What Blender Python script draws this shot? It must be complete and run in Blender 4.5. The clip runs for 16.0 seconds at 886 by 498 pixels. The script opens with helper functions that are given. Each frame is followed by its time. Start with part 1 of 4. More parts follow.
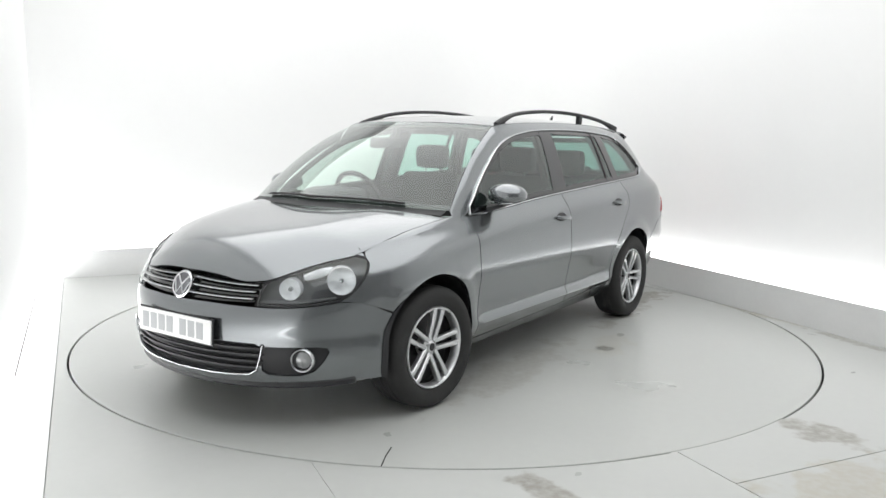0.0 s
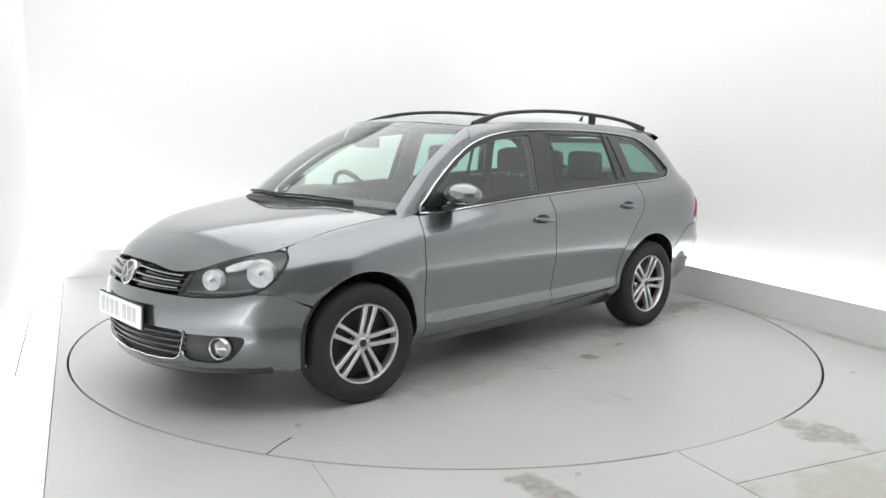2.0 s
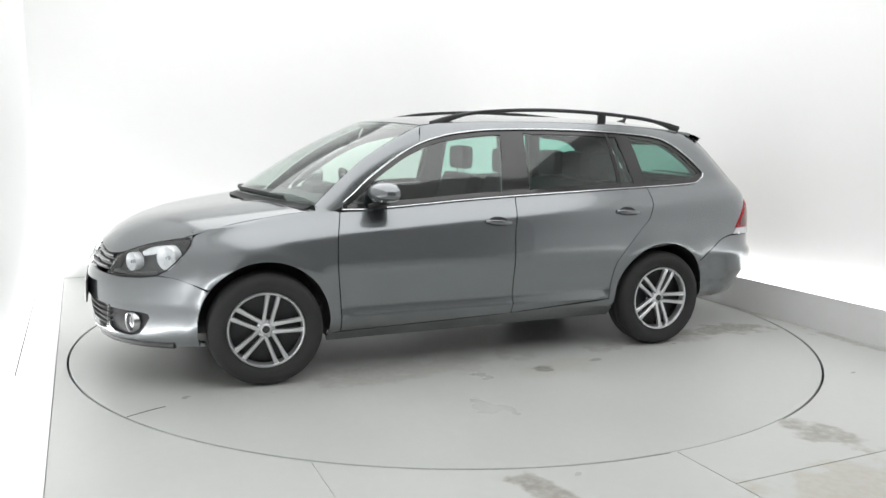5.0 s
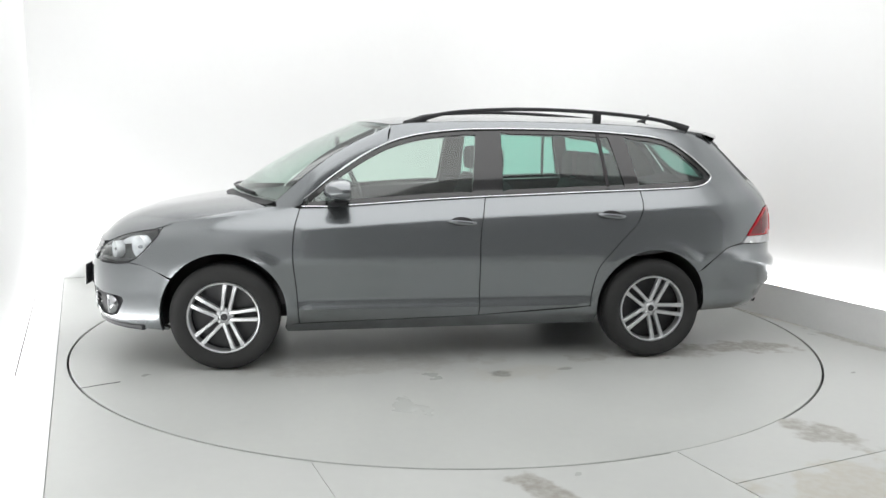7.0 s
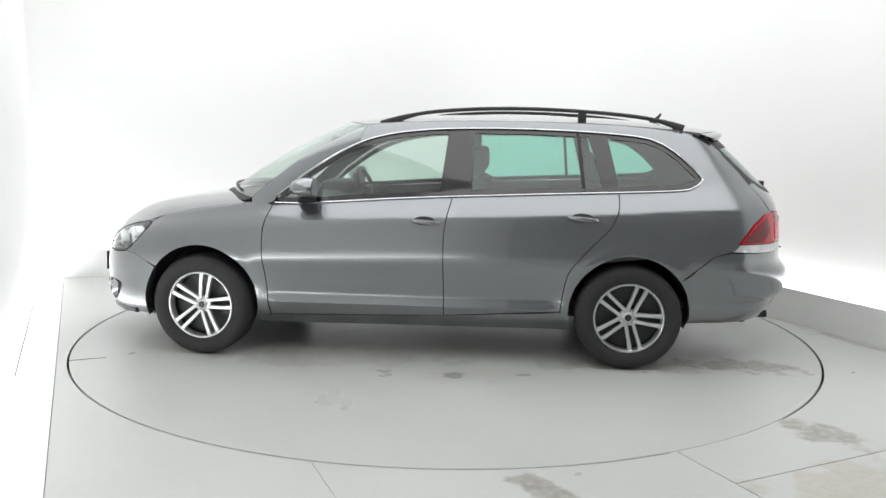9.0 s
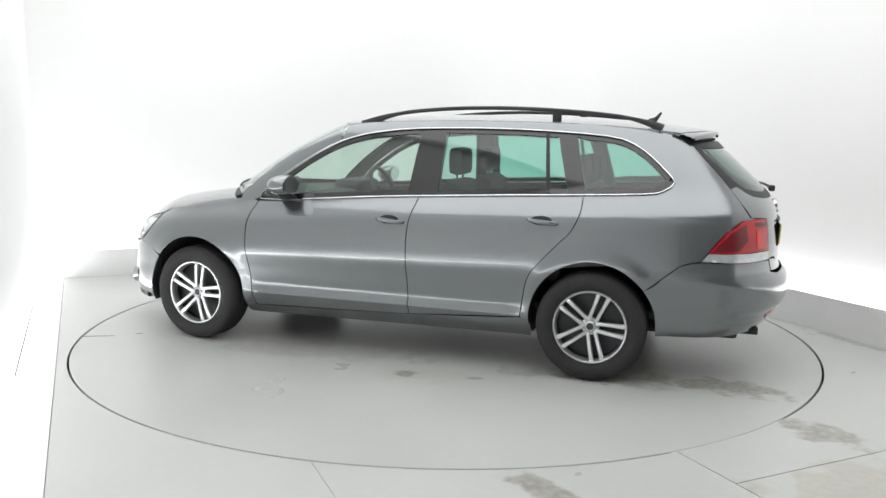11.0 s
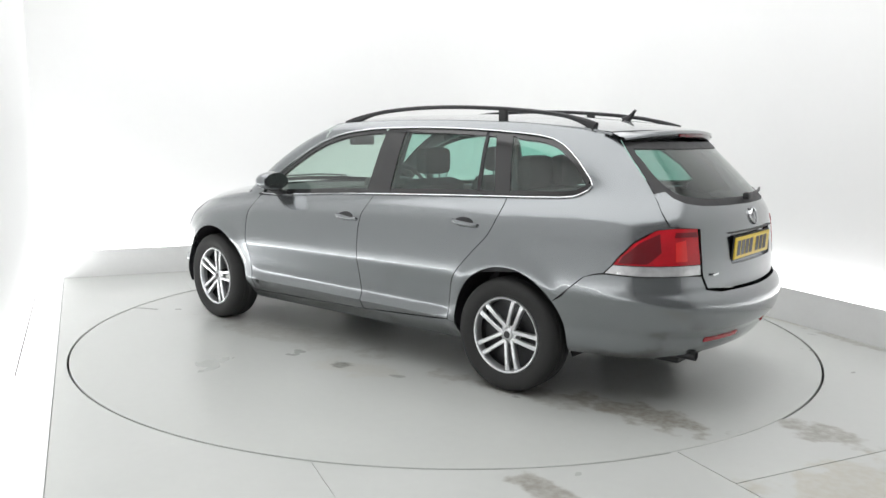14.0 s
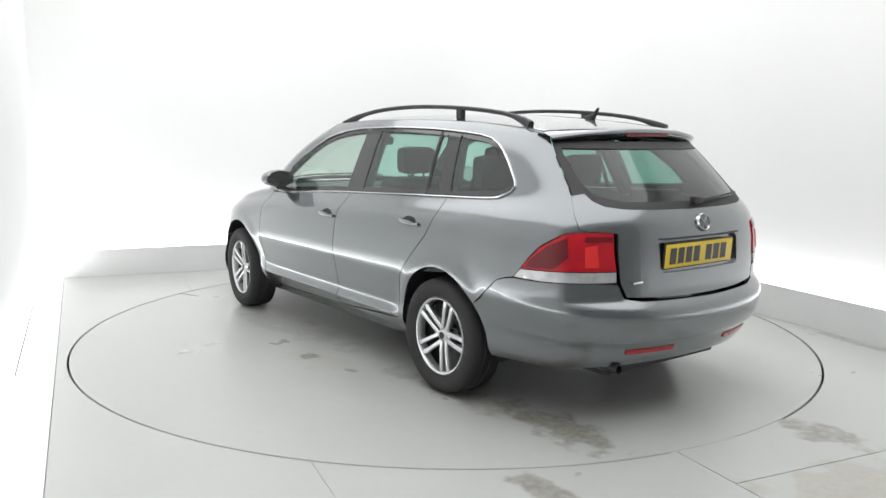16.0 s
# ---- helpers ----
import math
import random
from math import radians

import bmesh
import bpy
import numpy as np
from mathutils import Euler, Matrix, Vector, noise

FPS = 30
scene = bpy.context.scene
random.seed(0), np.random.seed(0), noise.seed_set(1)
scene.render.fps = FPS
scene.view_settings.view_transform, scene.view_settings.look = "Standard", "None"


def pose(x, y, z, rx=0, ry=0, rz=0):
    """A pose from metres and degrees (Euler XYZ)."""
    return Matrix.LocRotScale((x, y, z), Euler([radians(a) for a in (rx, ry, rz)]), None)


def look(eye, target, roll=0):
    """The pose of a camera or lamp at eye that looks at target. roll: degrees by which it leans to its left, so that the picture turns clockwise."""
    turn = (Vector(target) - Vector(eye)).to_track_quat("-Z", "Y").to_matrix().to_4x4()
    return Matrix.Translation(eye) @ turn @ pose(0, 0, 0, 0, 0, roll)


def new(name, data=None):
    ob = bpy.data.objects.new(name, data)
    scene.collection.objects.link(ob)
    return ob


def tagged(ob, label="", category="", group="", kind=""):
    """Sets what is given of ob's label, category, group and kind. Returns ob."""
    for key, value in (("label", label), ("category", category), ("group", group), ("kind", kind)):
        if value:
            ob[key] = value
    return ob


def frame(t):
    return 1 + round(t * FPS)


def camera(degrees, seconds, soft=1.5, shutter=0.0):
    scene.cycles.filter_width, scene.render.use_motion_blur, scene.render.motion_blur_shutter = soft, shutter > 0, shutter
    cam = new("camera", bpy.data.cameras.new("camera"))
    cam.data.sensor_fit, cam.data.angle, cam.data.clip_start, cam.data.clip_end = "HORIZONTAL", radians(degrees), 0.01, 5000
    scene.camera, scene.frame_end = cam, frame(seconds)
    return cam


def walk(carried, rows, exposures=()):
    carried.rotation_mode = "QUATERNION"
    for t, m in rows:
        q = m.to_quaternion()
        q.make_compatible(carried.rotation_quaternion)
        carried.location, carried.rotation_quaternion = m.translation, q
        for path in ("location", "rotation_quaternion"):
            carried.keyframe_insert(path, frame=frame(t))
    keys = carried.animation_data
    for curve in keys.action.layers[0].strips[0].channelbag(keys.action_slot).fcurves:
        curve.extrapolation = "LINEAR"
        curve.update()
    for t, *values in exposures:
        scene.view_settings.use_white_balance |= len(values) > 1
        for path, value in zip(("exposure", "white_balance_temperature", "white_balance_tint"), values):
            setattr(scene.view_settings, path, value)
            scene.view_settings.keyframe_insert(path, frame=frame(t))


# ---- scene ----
# Camera: stands still at the open end of a white photo booth
cam = camera(58.157, 16.0, 1.5)
EYE = Vector((0, -5.5445, 1.3688))
PITCH, YAW = -0.1457, -0.00431
AIM = EYE + Vector((math.sin(YAW) * math.cos(PITCH), math.cos(YAW) * math.cos(PITCH), math.sin(PITCH)))
STAND = look(EYE, AIM, 0.783)
walk(cam, [(0.0, STAND), (16.0, STAND)], exposures=[(0.0, 0.0), (16.0, 0.0)])

# ---- light ----
ROOM = 24.7                     # turn of the booth against the camera, degrees
X0, X1, Y0, Y1, HIGH = -2.705, 2.455, -5.75, 2.915, 3.6   # booth walls in its own axes
TROUGH = 0.16                   # gap between skirting and wall
rm = pose(0, 0, 0, 0, 0, ROOM)
world = bpy.data.worlds.new("world")
scene.world = world
world.use_nodes = True
world.node_tree.nodes["Background"].inputs[0].default_value = (0.9, 0.95, 1.0, 1)
world.node_tree.nodes["Background"].inputs[1].default_value = 0.05


def area(name, x, y, z, sx, sy, power, rx=0, ry=0, color=(1.0, 1.0, 1.0)):
    la = bpy.data.lights.new(name, "AREA")
    la.shape, la.size, la.size_y, la.energy, la.color = "RECTANGLE", sx, sy, power, color
    ob = new(name, la)
    ob.matrix_world = rm @ pose(x, y, z, rx, ry, 0)
    return ob


area("ceiling_light", -0.1, -0.9, HIGH - 0.06, 4.7, 7.2, 172)

# added uplights, no known fixture, in the trough behind the skirting panels; brighten lower walls
area("trough_light", -0.565, Y1 + TROUGH / 2, 0.14, 3.5, 0.06, 22, 180 - 12, 0)
area("trough_light", X1 + TROUGH / 2, (Y0 + 0.25 + 1.6) / 2, 0.14, 0.06, 1.6 - Y0 - 0.25, 26, 180, 12)

# added lamp on the floor strip along the side wall, whitening both; no real fixture
area("floor_light_line", (X0 - 2.503) / 2, Y1 + 0.14 - 3.8, 0.008, -2.52 - X0, 7.6, 34, 180, 0)

# ---- materials ----


def mat(name, color=(0.5, 0.5, 0.5), rough=0.5, metal=0.0, coat=0.0, var=0.0, scale=8.0, bump=0.0, bscale=60.0, spec=0.5, emit=0.0):
    m = bpy.data.materials.new(name)
    m.use_nodes = True
    nt = m.node_tree
    b = nt.nodes["Principled BSDF"]
    b.inputs["Base Color"].default_value = (*color, 1)
    b.inputs["Roughness"].default_value = rough
    b.inputs["Metallic"].default_value = metal
    b.inputs["Coat Weight"].default_value = coat
    b.inputs["Coat Roughness"].default_value = 0.03
    b.inputs["Specular IOR Level"].default_value = spec
    if emit:
        b.inputs["Emission Color"].default_value = (*color, 1)
        b.inputs["Emission Strength"].default_value = emit
    tc = nt.nodes.new("ShaderNodeTexCoord")
    if var:
        n = nt.nodes.new("ShaderNodeTexNoise")
        n.inputs["Scale"].default_value, n.inputs["Detail"].default_value = scale, 6
        nt.links.new(tc.outputs["Object"], n.inputs["Vector"])
        n2 = nt.nodes.new("ShaderNodeTexNoise")
        n2.inputs["Scale"].default_value, n2.inputs["Detail"].default_value = scale * 14, 3
        nt.links.new(tc.outputs["Object"], n2.inputs["Vector"])
        ad = nt.nodes.new("ShaderNodeMath")
        ad.operation = "MULTIPLY_ADD"
        ad.inputs[1].default_value = 0.35
        nt.links.new(n2.outputs["Fac"], ad.inputs[0])
        nt.links.new(n.outputs["Fac"], ad.inputs[2])
        r = nt.nodes.new("ShaderNodeMapRange")
        r.inputs[1].default_value, r.inputs[2].default_value = 0.35, 1.0
        r.inputs[3].default_value, r.inputs[4].default_value = 1 - var, 1 + var
        nt.links.new(ad.outputs[0], r.inputs[0])
        mx = nt.nodes.new("ShaderNodeVectorMath")
        mx.operation = "SCALE"
        mx.inputs[0].default_value = color
        nt.links.new(r.outputs[0], mx.inputs["Scale"])
        nt.links.new(mx.outputs[0], b.inputs["Base Color"])
        r2 = nt.nodes.new("ShaderNodeMapRange")
        r2.inputs[1].default_value, r2.inputs[2].default_value = 0.3, 0.7
        r2.inputs[3].default_value, r2.inputs[4].default_value = max(rough - 0.06, 0.02), min(rough + 0.08, 1)
        nt.links.new(n.outputs["Fac"], r2.inputs[0])
        nt.links.new(r2.outputs[0], b.inputs["Roughness"])
    if bump:
        nb = nt.nodes.new("ShaderNodeTexNoise")
        nb.inputs["Scale"].default_value, nb.inputs["Detail"].default_value = bscale, 4
        nt.links.new(tc.outputs["Object"], nb.inputs["Vector"])
        bp = nt.nodes.new("ShaderNodeBump")
        bp.inputs["Strength"].default_value, bp.inputs["Distance"].default_value = bump, 0.004
        nt.links.new(nb.outputs["Fac"], bp.inputs["Height"])
        nt.links.new(bp.outputs["Normal"], b.inputs["Normal"])
    return m


def glass_mat(name, tint, gloss=0.07, rough=0.0):
    """A thin pane: tinted see-through with a mirror coat that grows at grazing angles."""
    m = bpy.data.materials.new(name)
    m.use_nodes = True
    nt = m.node_tree
    nt.nodes.remove(nt.nodes["Principled BSDF"])
    out = nt.nodes["Material Output"]
    tr = nt.nodes.new("ShaderNodeBsdfTransparent")
    tr.inputs[0].default_value = (*tint, 1)
    gl = nt.nodes.new("ShaderNodeBsdfGlossy")
    gl.inputs["Roughness"].default_value = rough
    gl.inputs["Color"].default_value = (0.95, 0.97, 0.96, 1)
    lw = nt.nodes.new("ShaderNodeLayerWeight")
    lw.inputs["Blend"].default_value = 0.5
    pw = nt.nodes.new("ShaderNodeMath")
    pw.operation = "POWER"
    pw.inputs[1].default_value = 4.0
    nt.links.new(lw.outputs["Facing"], pw.inputs[0])
    fr = nt.nodes.new("ShaderNodeMath")
    fr.operation = "MULTIPLY_ADD"
    fr.inputs[1].default_value, fr.inputs[2].default_value = 0.9, gloss
    nt.links.new(pw.outputs[0], fr.inputs[0])
    mx = nt.nodes.new("ShaderNodeMixShader")
    nt.links.new(fr.outputs[0], mx.inputs[0])
    nt.links.new(tr.outputs[0], mx.inputs[1])
    nt.links.new(gl.outputs[0], mx.inputs[2])
    nt.links.new(mx.outputs[0], out.inputs[0])
    return m


M_WALL = mat("white_wall_paint", (0.861, 0.865, 0.862), 0.6, var=0.015, scale=1.2, bump=0.05, bscale=90)
M_SKIRT = mat("grey_skirting_paint", (0.70, 0.705, 0.70), 0.5, var=0.05, scale=2.5, bump=0.05)
M_DARKGAP = mat("dark_gap", (0.03, 0.03, 0.03), 0.9)
# dark grey stands in for the dim open end that the car reflects
M_SOUTH = mat("open_end_stand_in_grey", (0.23, 0.233, 0.236), 0.8, var=0.05, scale=1.5)
M_CEIL = mat("ceiling_white", (0.8, 0.8, 0.8), 0.7, var=0.02, scale=2)
M_PAINT = mat("grey_metallic_paint", (0.217, 0.230, 0.239), 0.26, metal=0.88, coat=1.0)
M_BLACK = mat("black_plastic", (0.018, 0.018, 0.02), 0.5, var=0.15, scale=30, bump=0.15, bscale=400)
M_GLOSSBLACK = mat("gloss_black", (0.012, 0.012, 0.013), 0.12, coat=0.6)
M_CHROME = mat("chrome", (0.70, 0.71, 0.72), 0.14, metal=1.0)
M_DULL = mat("dull_chrome", (0.50, 0.51, 0.52), 0.25, metal=1.0)
M_FOG = mat("fog_lamp_glass", (0.30, 0.305, 0.31), 0.15, metal=0.6, coat=0.8, var=0.3, scale=22)
M_BADGE = mat("badge_ground", (0.20, 0.20, 0.21), 0.3, metal=0.7)
M_ALLOY = mat("silver_alloy", (0.64, 0.65, 0.66), 0.32, metal=0.85, coat=0.4, var=0.03, scale=20)
M_ALLOYDARK = mat("dark_alloy", (0.05, 0.05, 0.052), 0.45, metal=0.6)
M_TYRE = mat("tyre_rubber", (0.030, 0.030, 0.030), 0.7, spec=0.3, var=0.2, scale=12, bump=0.2, bscale=120)
M_GLASS = glass_mat("windscreen_glass", (0.74, 0.86, 0.80), 0.10, 0.03)
M_GLASSREAR = glass_mat("tinted_glass", (0.46, 0.76, 0.67), 0.08)
M_GLASSTAIL = glass_mat("dark_tinted_glass", (0.30, 0.46, 0.42), 0.06)
M_LENS = glass_mat("clear_lens", (0.9, 0.92, 0.93), 0.06)
M_REDLENS = mat("red_lens", (0.48, 0.006, 0.016), 0.15, coat=0.35, var=0.25, scale=9)
M_DARKRED = mat("dark_red_lens", (0.15, 0.004, 0.01), 0.15, coat=0.35)
M_BRIGHTRED = mat("bright_red_lens", (0.75, 0.03, 0.03), 0.12, coat=0.4)
M_CLEARLAMP = mat("clear_lamp", (0.62, 0.62, 0.63), 0.2, metal=0.5, coat=0.6, var=0.3, scale=22)
M_SEAT = mat("grey_seat_cloth", (0.05, 0.052, 0.055), 0.9, var=0.25, scale=25, bump=0.3, bscale=200)
M_TRIM = mat("dark_cabin_trim", (0.06, 0.062, 0.064), 0.7, var=0.1, scale=15, bump=0.1, bscale=300)
M_HEADLINER = mat("light_headliner", (0.45, 0.45, 0.43), 0.9, var=0.04, scale=20)
M_PLATEW = mat("white_plate", (0.85, 0.85, 0.84), 0.35)
M_PLATEY = mat("yellow_plate", (0.78, 0.56, 0.03), 0.35)
M_INK = mat("plate_ink", (0.015, 0.015, 0.02), 0.4)
M_PALEINK = mat("worn_plate_ink", (0.42, 0.43, 0.44), 0.4)


def floor_mat(name, base, blobs, seed):
    """Grey painted floor with faint mottling, scuffs and worn brown patches at (x, y, rx, ry, turn)."""
    m = mat(name, base, 0.32, var=0.05, scale=1.3, bump=0.06, bscale=35)
    nt = m.node_tree
    b = nt.nodes["Principled BSDF"]
    tc = nt.nodes.new("ShaderNodeTexCoord")
    wob = nt.nodes.new("ShaderNodeTexNoise")
    wob.inputs["Scale"].default_value, wob.inputs["Detail"].default_value = 7.0, 7
    nt.links.new(tc.outputs["Object"], wob.inputs["Vector"])
    fine = nt.nodes.new("ShaderNodeTexNoise")
    fine.inputs["Scale"].default_value, fine.inputs["Detail"].default_value = 26.0, 6
    nt.links.new(tc.outputs["Object"], fine.inputs["Vector"])
    prev = b.inputs["Base Color"].links[0].from_socket
    for x, y, rx, ry, turn, color, strength in blobs:
        mp = nt.nodes.new("ShaderNodeMapping")
        mp.vector_type = "TEXTURE"
        mp.inputs["Location"].default_value = (x, y, 0)
        mp.inputs["Rotation"].default_value = (0, 0, radians(turn))
        mp.inputs["Scale"].default_value = (rx, ry, 1)
        nt.links.new(tc.outputs["Object"], mp.inputs["Vector"])
        ln = nt.nodes.new("ShaderNodeVectorMath")
        ln.operation = "LENGTH"
        nt.links.new(mp.outputs[0], ln.inputs[0])
        ma = nt.nodes.new("ShaderNodeMath")
        ma.operation = "MULTIPLY_ADD"
        ma.inputs[1].default_value = 2.4
        nt.links.new(wob.outputs["Fac"], ma.inputs[0])
        nt.links.new(ln.outputs["Value"], ma.inputs[2])
        rg = nt.nodes.new("ShaderNodeMapRange")
        rg.interpolation_type = "SMOOTHSTEP"
        rg.inputs[1].default_value, rg.inputs[2].default_value = 1.75, 2.15
        rg.inputs[3].default_value, rg.inputs[4].default_value = strength, 0.0
        nt.links.new(ma.outputs[0], rg.inputs[0])
        gr = nt.nodes.new("ShaderNodeMapRange")
        gr.inputs[1].default_value, gr.inputs[2].default_value = 0.3, 0.62
        gr.inputs[3].default_value, gr.inputs[4].default_value = 0.45, 1.0
        nt.links.new(fine.outputs["Fac"], gr.inputs[0])
        mu = nt.nodes.new("ShaderNodeMath")
        mu.operation = "MULTIPLY"
        nt.links.new(rg.outputs[0], mu.inputs[0])
        nt.links.new(gr.outputs[0], mu.inputs[1])
        mx = nt.nodes.new("ShaderNodeMix")
        mx.data_type = "RGBA"
        nt.links.new(mu.outputs[0], mx.inputs[0])
        nt.links.new(prev, mx.inputs[6])
        mx.inputs[7].default_value = (*color, 1)
        prev = mx.outputs[2]
    nt.links.new(prev, b.inputs["Base Color"])
    return m


BROWN, DARK, PALE = (0.22, 0.20, 0.165), (0.05, 0.05, 0.045), (0.42, 0.40, 0.34)
M_FLOOR = floor_mat("grey_floor_paint", (0.498, 0.510, 0.494), [
    (1.78, -1.98, 0.24, 0.14, -55, BROWN, 0.75),
    (0.40, -2.62, 0.22, 0.10, -50, BROWN, 0.75),
    (2.58, -0.09, 0.05, 0.012, -36, DARK, 0.9),
    (2.45, 0.55, 0.55, 0.10, -65, PALE, 0.8),
    (2.75, -0.25, 0.45, 0.06, -65, BROWN, 0.6),
    (1.7, -2.6, 0.6, 0.35, 20, PALE, 0.8)], 1)
M_TABLE = floor_mat("turntable_floor_paint", (0.475, 0.488, 0.470), [
    (1.86, -0.74, 0.48, 0.16, 0, BROWN, 0.9),
    (0.13, -1.14, 0.08, 0.08, 30, DARK, 0.95),
    (0.54, -1.10, 0.06, 0.03, 20, DARK, 0.6),
    (0.25, -1.15, 0.35, 0.16, 10, PALE, 0.35),
    (-0.6, -0.9, 0.9, 0.20, 5, BROWN, 0.35),
    (1.2, -0.85, 0.6, 0.14, 5, BROWN, 0.5),
    (1.25, -0.95, 0.05, 0.03, 0, DARK, 0.7)], 2)

# ---- mesh helpers ----


def part(name, bm, material, parent, label="", smooth=True):
    me = bpy.data.meshes.new(name)
    for f in bm.faces:
        f.smooth = smooth
    for e in bm.edges:
        if len(e.link_faces) == 2 and e.calc_face_angle(0) > 0.65:
            e.smooth = False
    bm.to_mesh(me)
    bm.free()
    me.materials.append(material)
    ob = new(name, me)
    ob.parent = parent
    if label:
        ob["label"] = label
    return ob


def box_bm(sx, sy, sz, at=(0, 0, 0), bevel=0.0, bm=None, turn=None, segs=2):
    bm = bm or bmesh.new()
    g = bmesh.ops.create_cube(bm, size=1)["verts"]
    bmesh.ops.scale(bm, vec=(sx, sy, sz), verts=g)
    if bevel:
        edges = list({e for v in g for e in v.link_edges})
        made = bmesh.ops.bevel(bm, geom=edges, offset=bevel, segments=segs, profile=0.6, affect="EDGES")
        g = list({v for f in made["faces"] for v in f.verts} | {v for v in g if v.is_valid})
        seen, todo = set(g), list(g)
        while todo:
            v = todo.pop()
            for e in v.link_edges:
                o = e.other_vert(v)
                if o not in seen:
                    seen.add(o)
                    todo.append(o)
        g = list(seen)
    if turn:
        bmesh.ops.transform(bm, matrix=turn.to_4x4(), verts=g)
    bmesh.ops.translate(bm, vec=at, verts=g)
    return bm


def lathe(profile, steps=48, axis="y", bm=None, at=(0, 0, 0)):
    """Turns (r, along) pairs round an axis."""
    bm = bm or bmesh.new()
    rings = []
    for r, h in profile:
        ring = []
        for i in range(steps):
            a = 2 * math.pi * i / steps
            c, s = r * math.cos(a), r * math.sin(a)
            co = (c, h, s) if axis == "y" else (c, s, h) if axis == "z" else (h, c, s)
            ring.append(bm.verts.new(Vector(co) + Vector(at)))
        rings.append(ring)
    for a, b in zip(rings, rings[1:]):
        for i in range(steps):
            j = (i + 1) % steps
            bm.faces.new((a[i], a[j], b[j], b[i]))
    bmesh.ops.recalc_face_normals(bm, faces=bm.faces)
    return bm


def tube(points, w, h=None, closed=False, bm=None, sides=8, up=(0, 0, 1)):
    """A rounded bar along points, w wide and h high; w may be a list."""
    bm = bm or bmesh.new()
    pts = [Vector(p) for p in points]
    n = len(pts)
    rings = []
    for i, p in enumerate(pts):
        a = pts[i - 1] if i or closed else pts[0]
        b = pts[(i + 1) % n] if i < n - 1 or closed else pts[-1]
        d = (b - a).normalized()
        s = d.cross(Vector(up)).normalized()
        u = s.cross(d)
        wi = w[i] if isinstance(w, (list, tuple)) else w
        hi = (h[i] if isinstance(h, (list, tuple)) else h) if h else wi
        ring = []
        for k in range(sides):
            t = 2 * math.pi * (k + 0.5) / sides
            c, q = math.cos(t), math.sin(t)
            c, q = math.copysign(abs(c) ** 0.7, c), math.copysign(abs(q) ** 0.7, q)
            ring.append(bm.verts.new(p + s * (c * wi / 2) + u * (q * hi / 2)))
        rings.append(ring)
    pairs = list(zip(rings, rings[1:])) + ([(rings[-1], rings[0])] if closed else [])
    for a, b in pairs:
        for k in range(sides):
            m = (k + 1) % sides
            bm.faces.new((a[k], a[m], b[m], b[k]))
    if not closed:
        bm.faces.new(rings[0])
        bm.faces.new(rings[-1])
    bmesh.ops.recalc_face_normals(bm, faces=bm.faces)
    return bm


class Curve1:
    """Smooth monotone interpolation through (x, y) pairs, level-slope beyond the ends."""

    def __init__(self, *pairs):
        pairs = sorted(pairs)
        self.x = [p[0] for p in pairs]
        self.y = [p[1] for p in pairs]
        n = len(pairs)
        h = [self.x[i + 1] - self.x[i] for i in range(n - 1)]
        d = [(self.y[i + 1] - self.y[i]) / h[i] for i in range(n - 1)]
        m = [d[0]] + [0.0] * (n - 2) + [d[-1]]
        for i in range(1, n - 1):
            if d[i - 1] * d[i] > 0:
                a, b = 2 * h[i] + h[i - 1], h[i] + 2 * h[i - 1]
                m[i] = (a + b) / (a / d[i - 1] + b / d[i])
        self.m, self.h = m, h

    def __call__(self, v):
        x, y, m = self.x, self.y, self.m
        if v <= x[0]:
            return y[0] + m[0] * (v - x[0])
        if v >= x[-1]:
            return y[-1] + m[-1] * (v - x[-1])
        i = 0
        while v > x[i + 1]:
            i += 1
        h = self.h[i]
        t = (v - x[i]) / h
        return (y[i] * (1 + 2 * t) * (1 - t) ** 2 + h * m[i] * t * (1 - t) ** 2
                + y[i + 1] * t * t * (3 - 2 * t) + h * m[i + 1] * t * t * (t - 1))


def spline(points, per=6, closed=False):
    """Catmull-Rom through points of any dimension."""
    pts = [Vector(p) for p in points]
    n = len(pts)
    out = []
    for i in range(n if closed else n - 1):
        p0 = pts[i - 1] if i or closed else pts[0] * 2 - pts[1]
        p1, p2 = pts[i], pts[(i + 1) % n]
        p3 = pts[(i + 2) % n] if i + 2 < n or closed else p2 * 2 - p1
        for k in range(per):
            t = k / per
            out.append(0.5 * (2 * p1 + (p2 - p0) * t + (2 * p0 - 5 * p1 + 4 * p2 - p3) * t * t + (3 * p1 - p0 - 3 * p2 + p3) * t ** 3))
    if not closed:
        out.append(pts[-1])
    return out


def inside(poly, x, y):
    hit, j = False, len(poly) - 1
    for i in range(len(poly)):
        (xi, yi), (xj, yj) = poly[i], poly[j]
        if (yi > y) != (yj > y) and x < (xj - xi) * (y - yi) / (yj - yi) + xi:
            hit = not hit
        j = i
    return hit


def near_on(poly, x, y):
    best = None
    for i in range(len(poly)):
        ax, ay = poly[i - 1]
        bx, by = poly[i]
        dx, dy = bx - ax, by - ay
        q = dx * dx + dy * dy
        t = max(0, min(1, ((x - ax) * dx + (y - ay) * dy) / q)) if q else 0
        px, py = ax + t * dx, ay + t * dy
        d = (px - x) ** 2 + (py - y) ** 2
        if best is None or d < best[0]:
            best = (d, px, py)
    return best


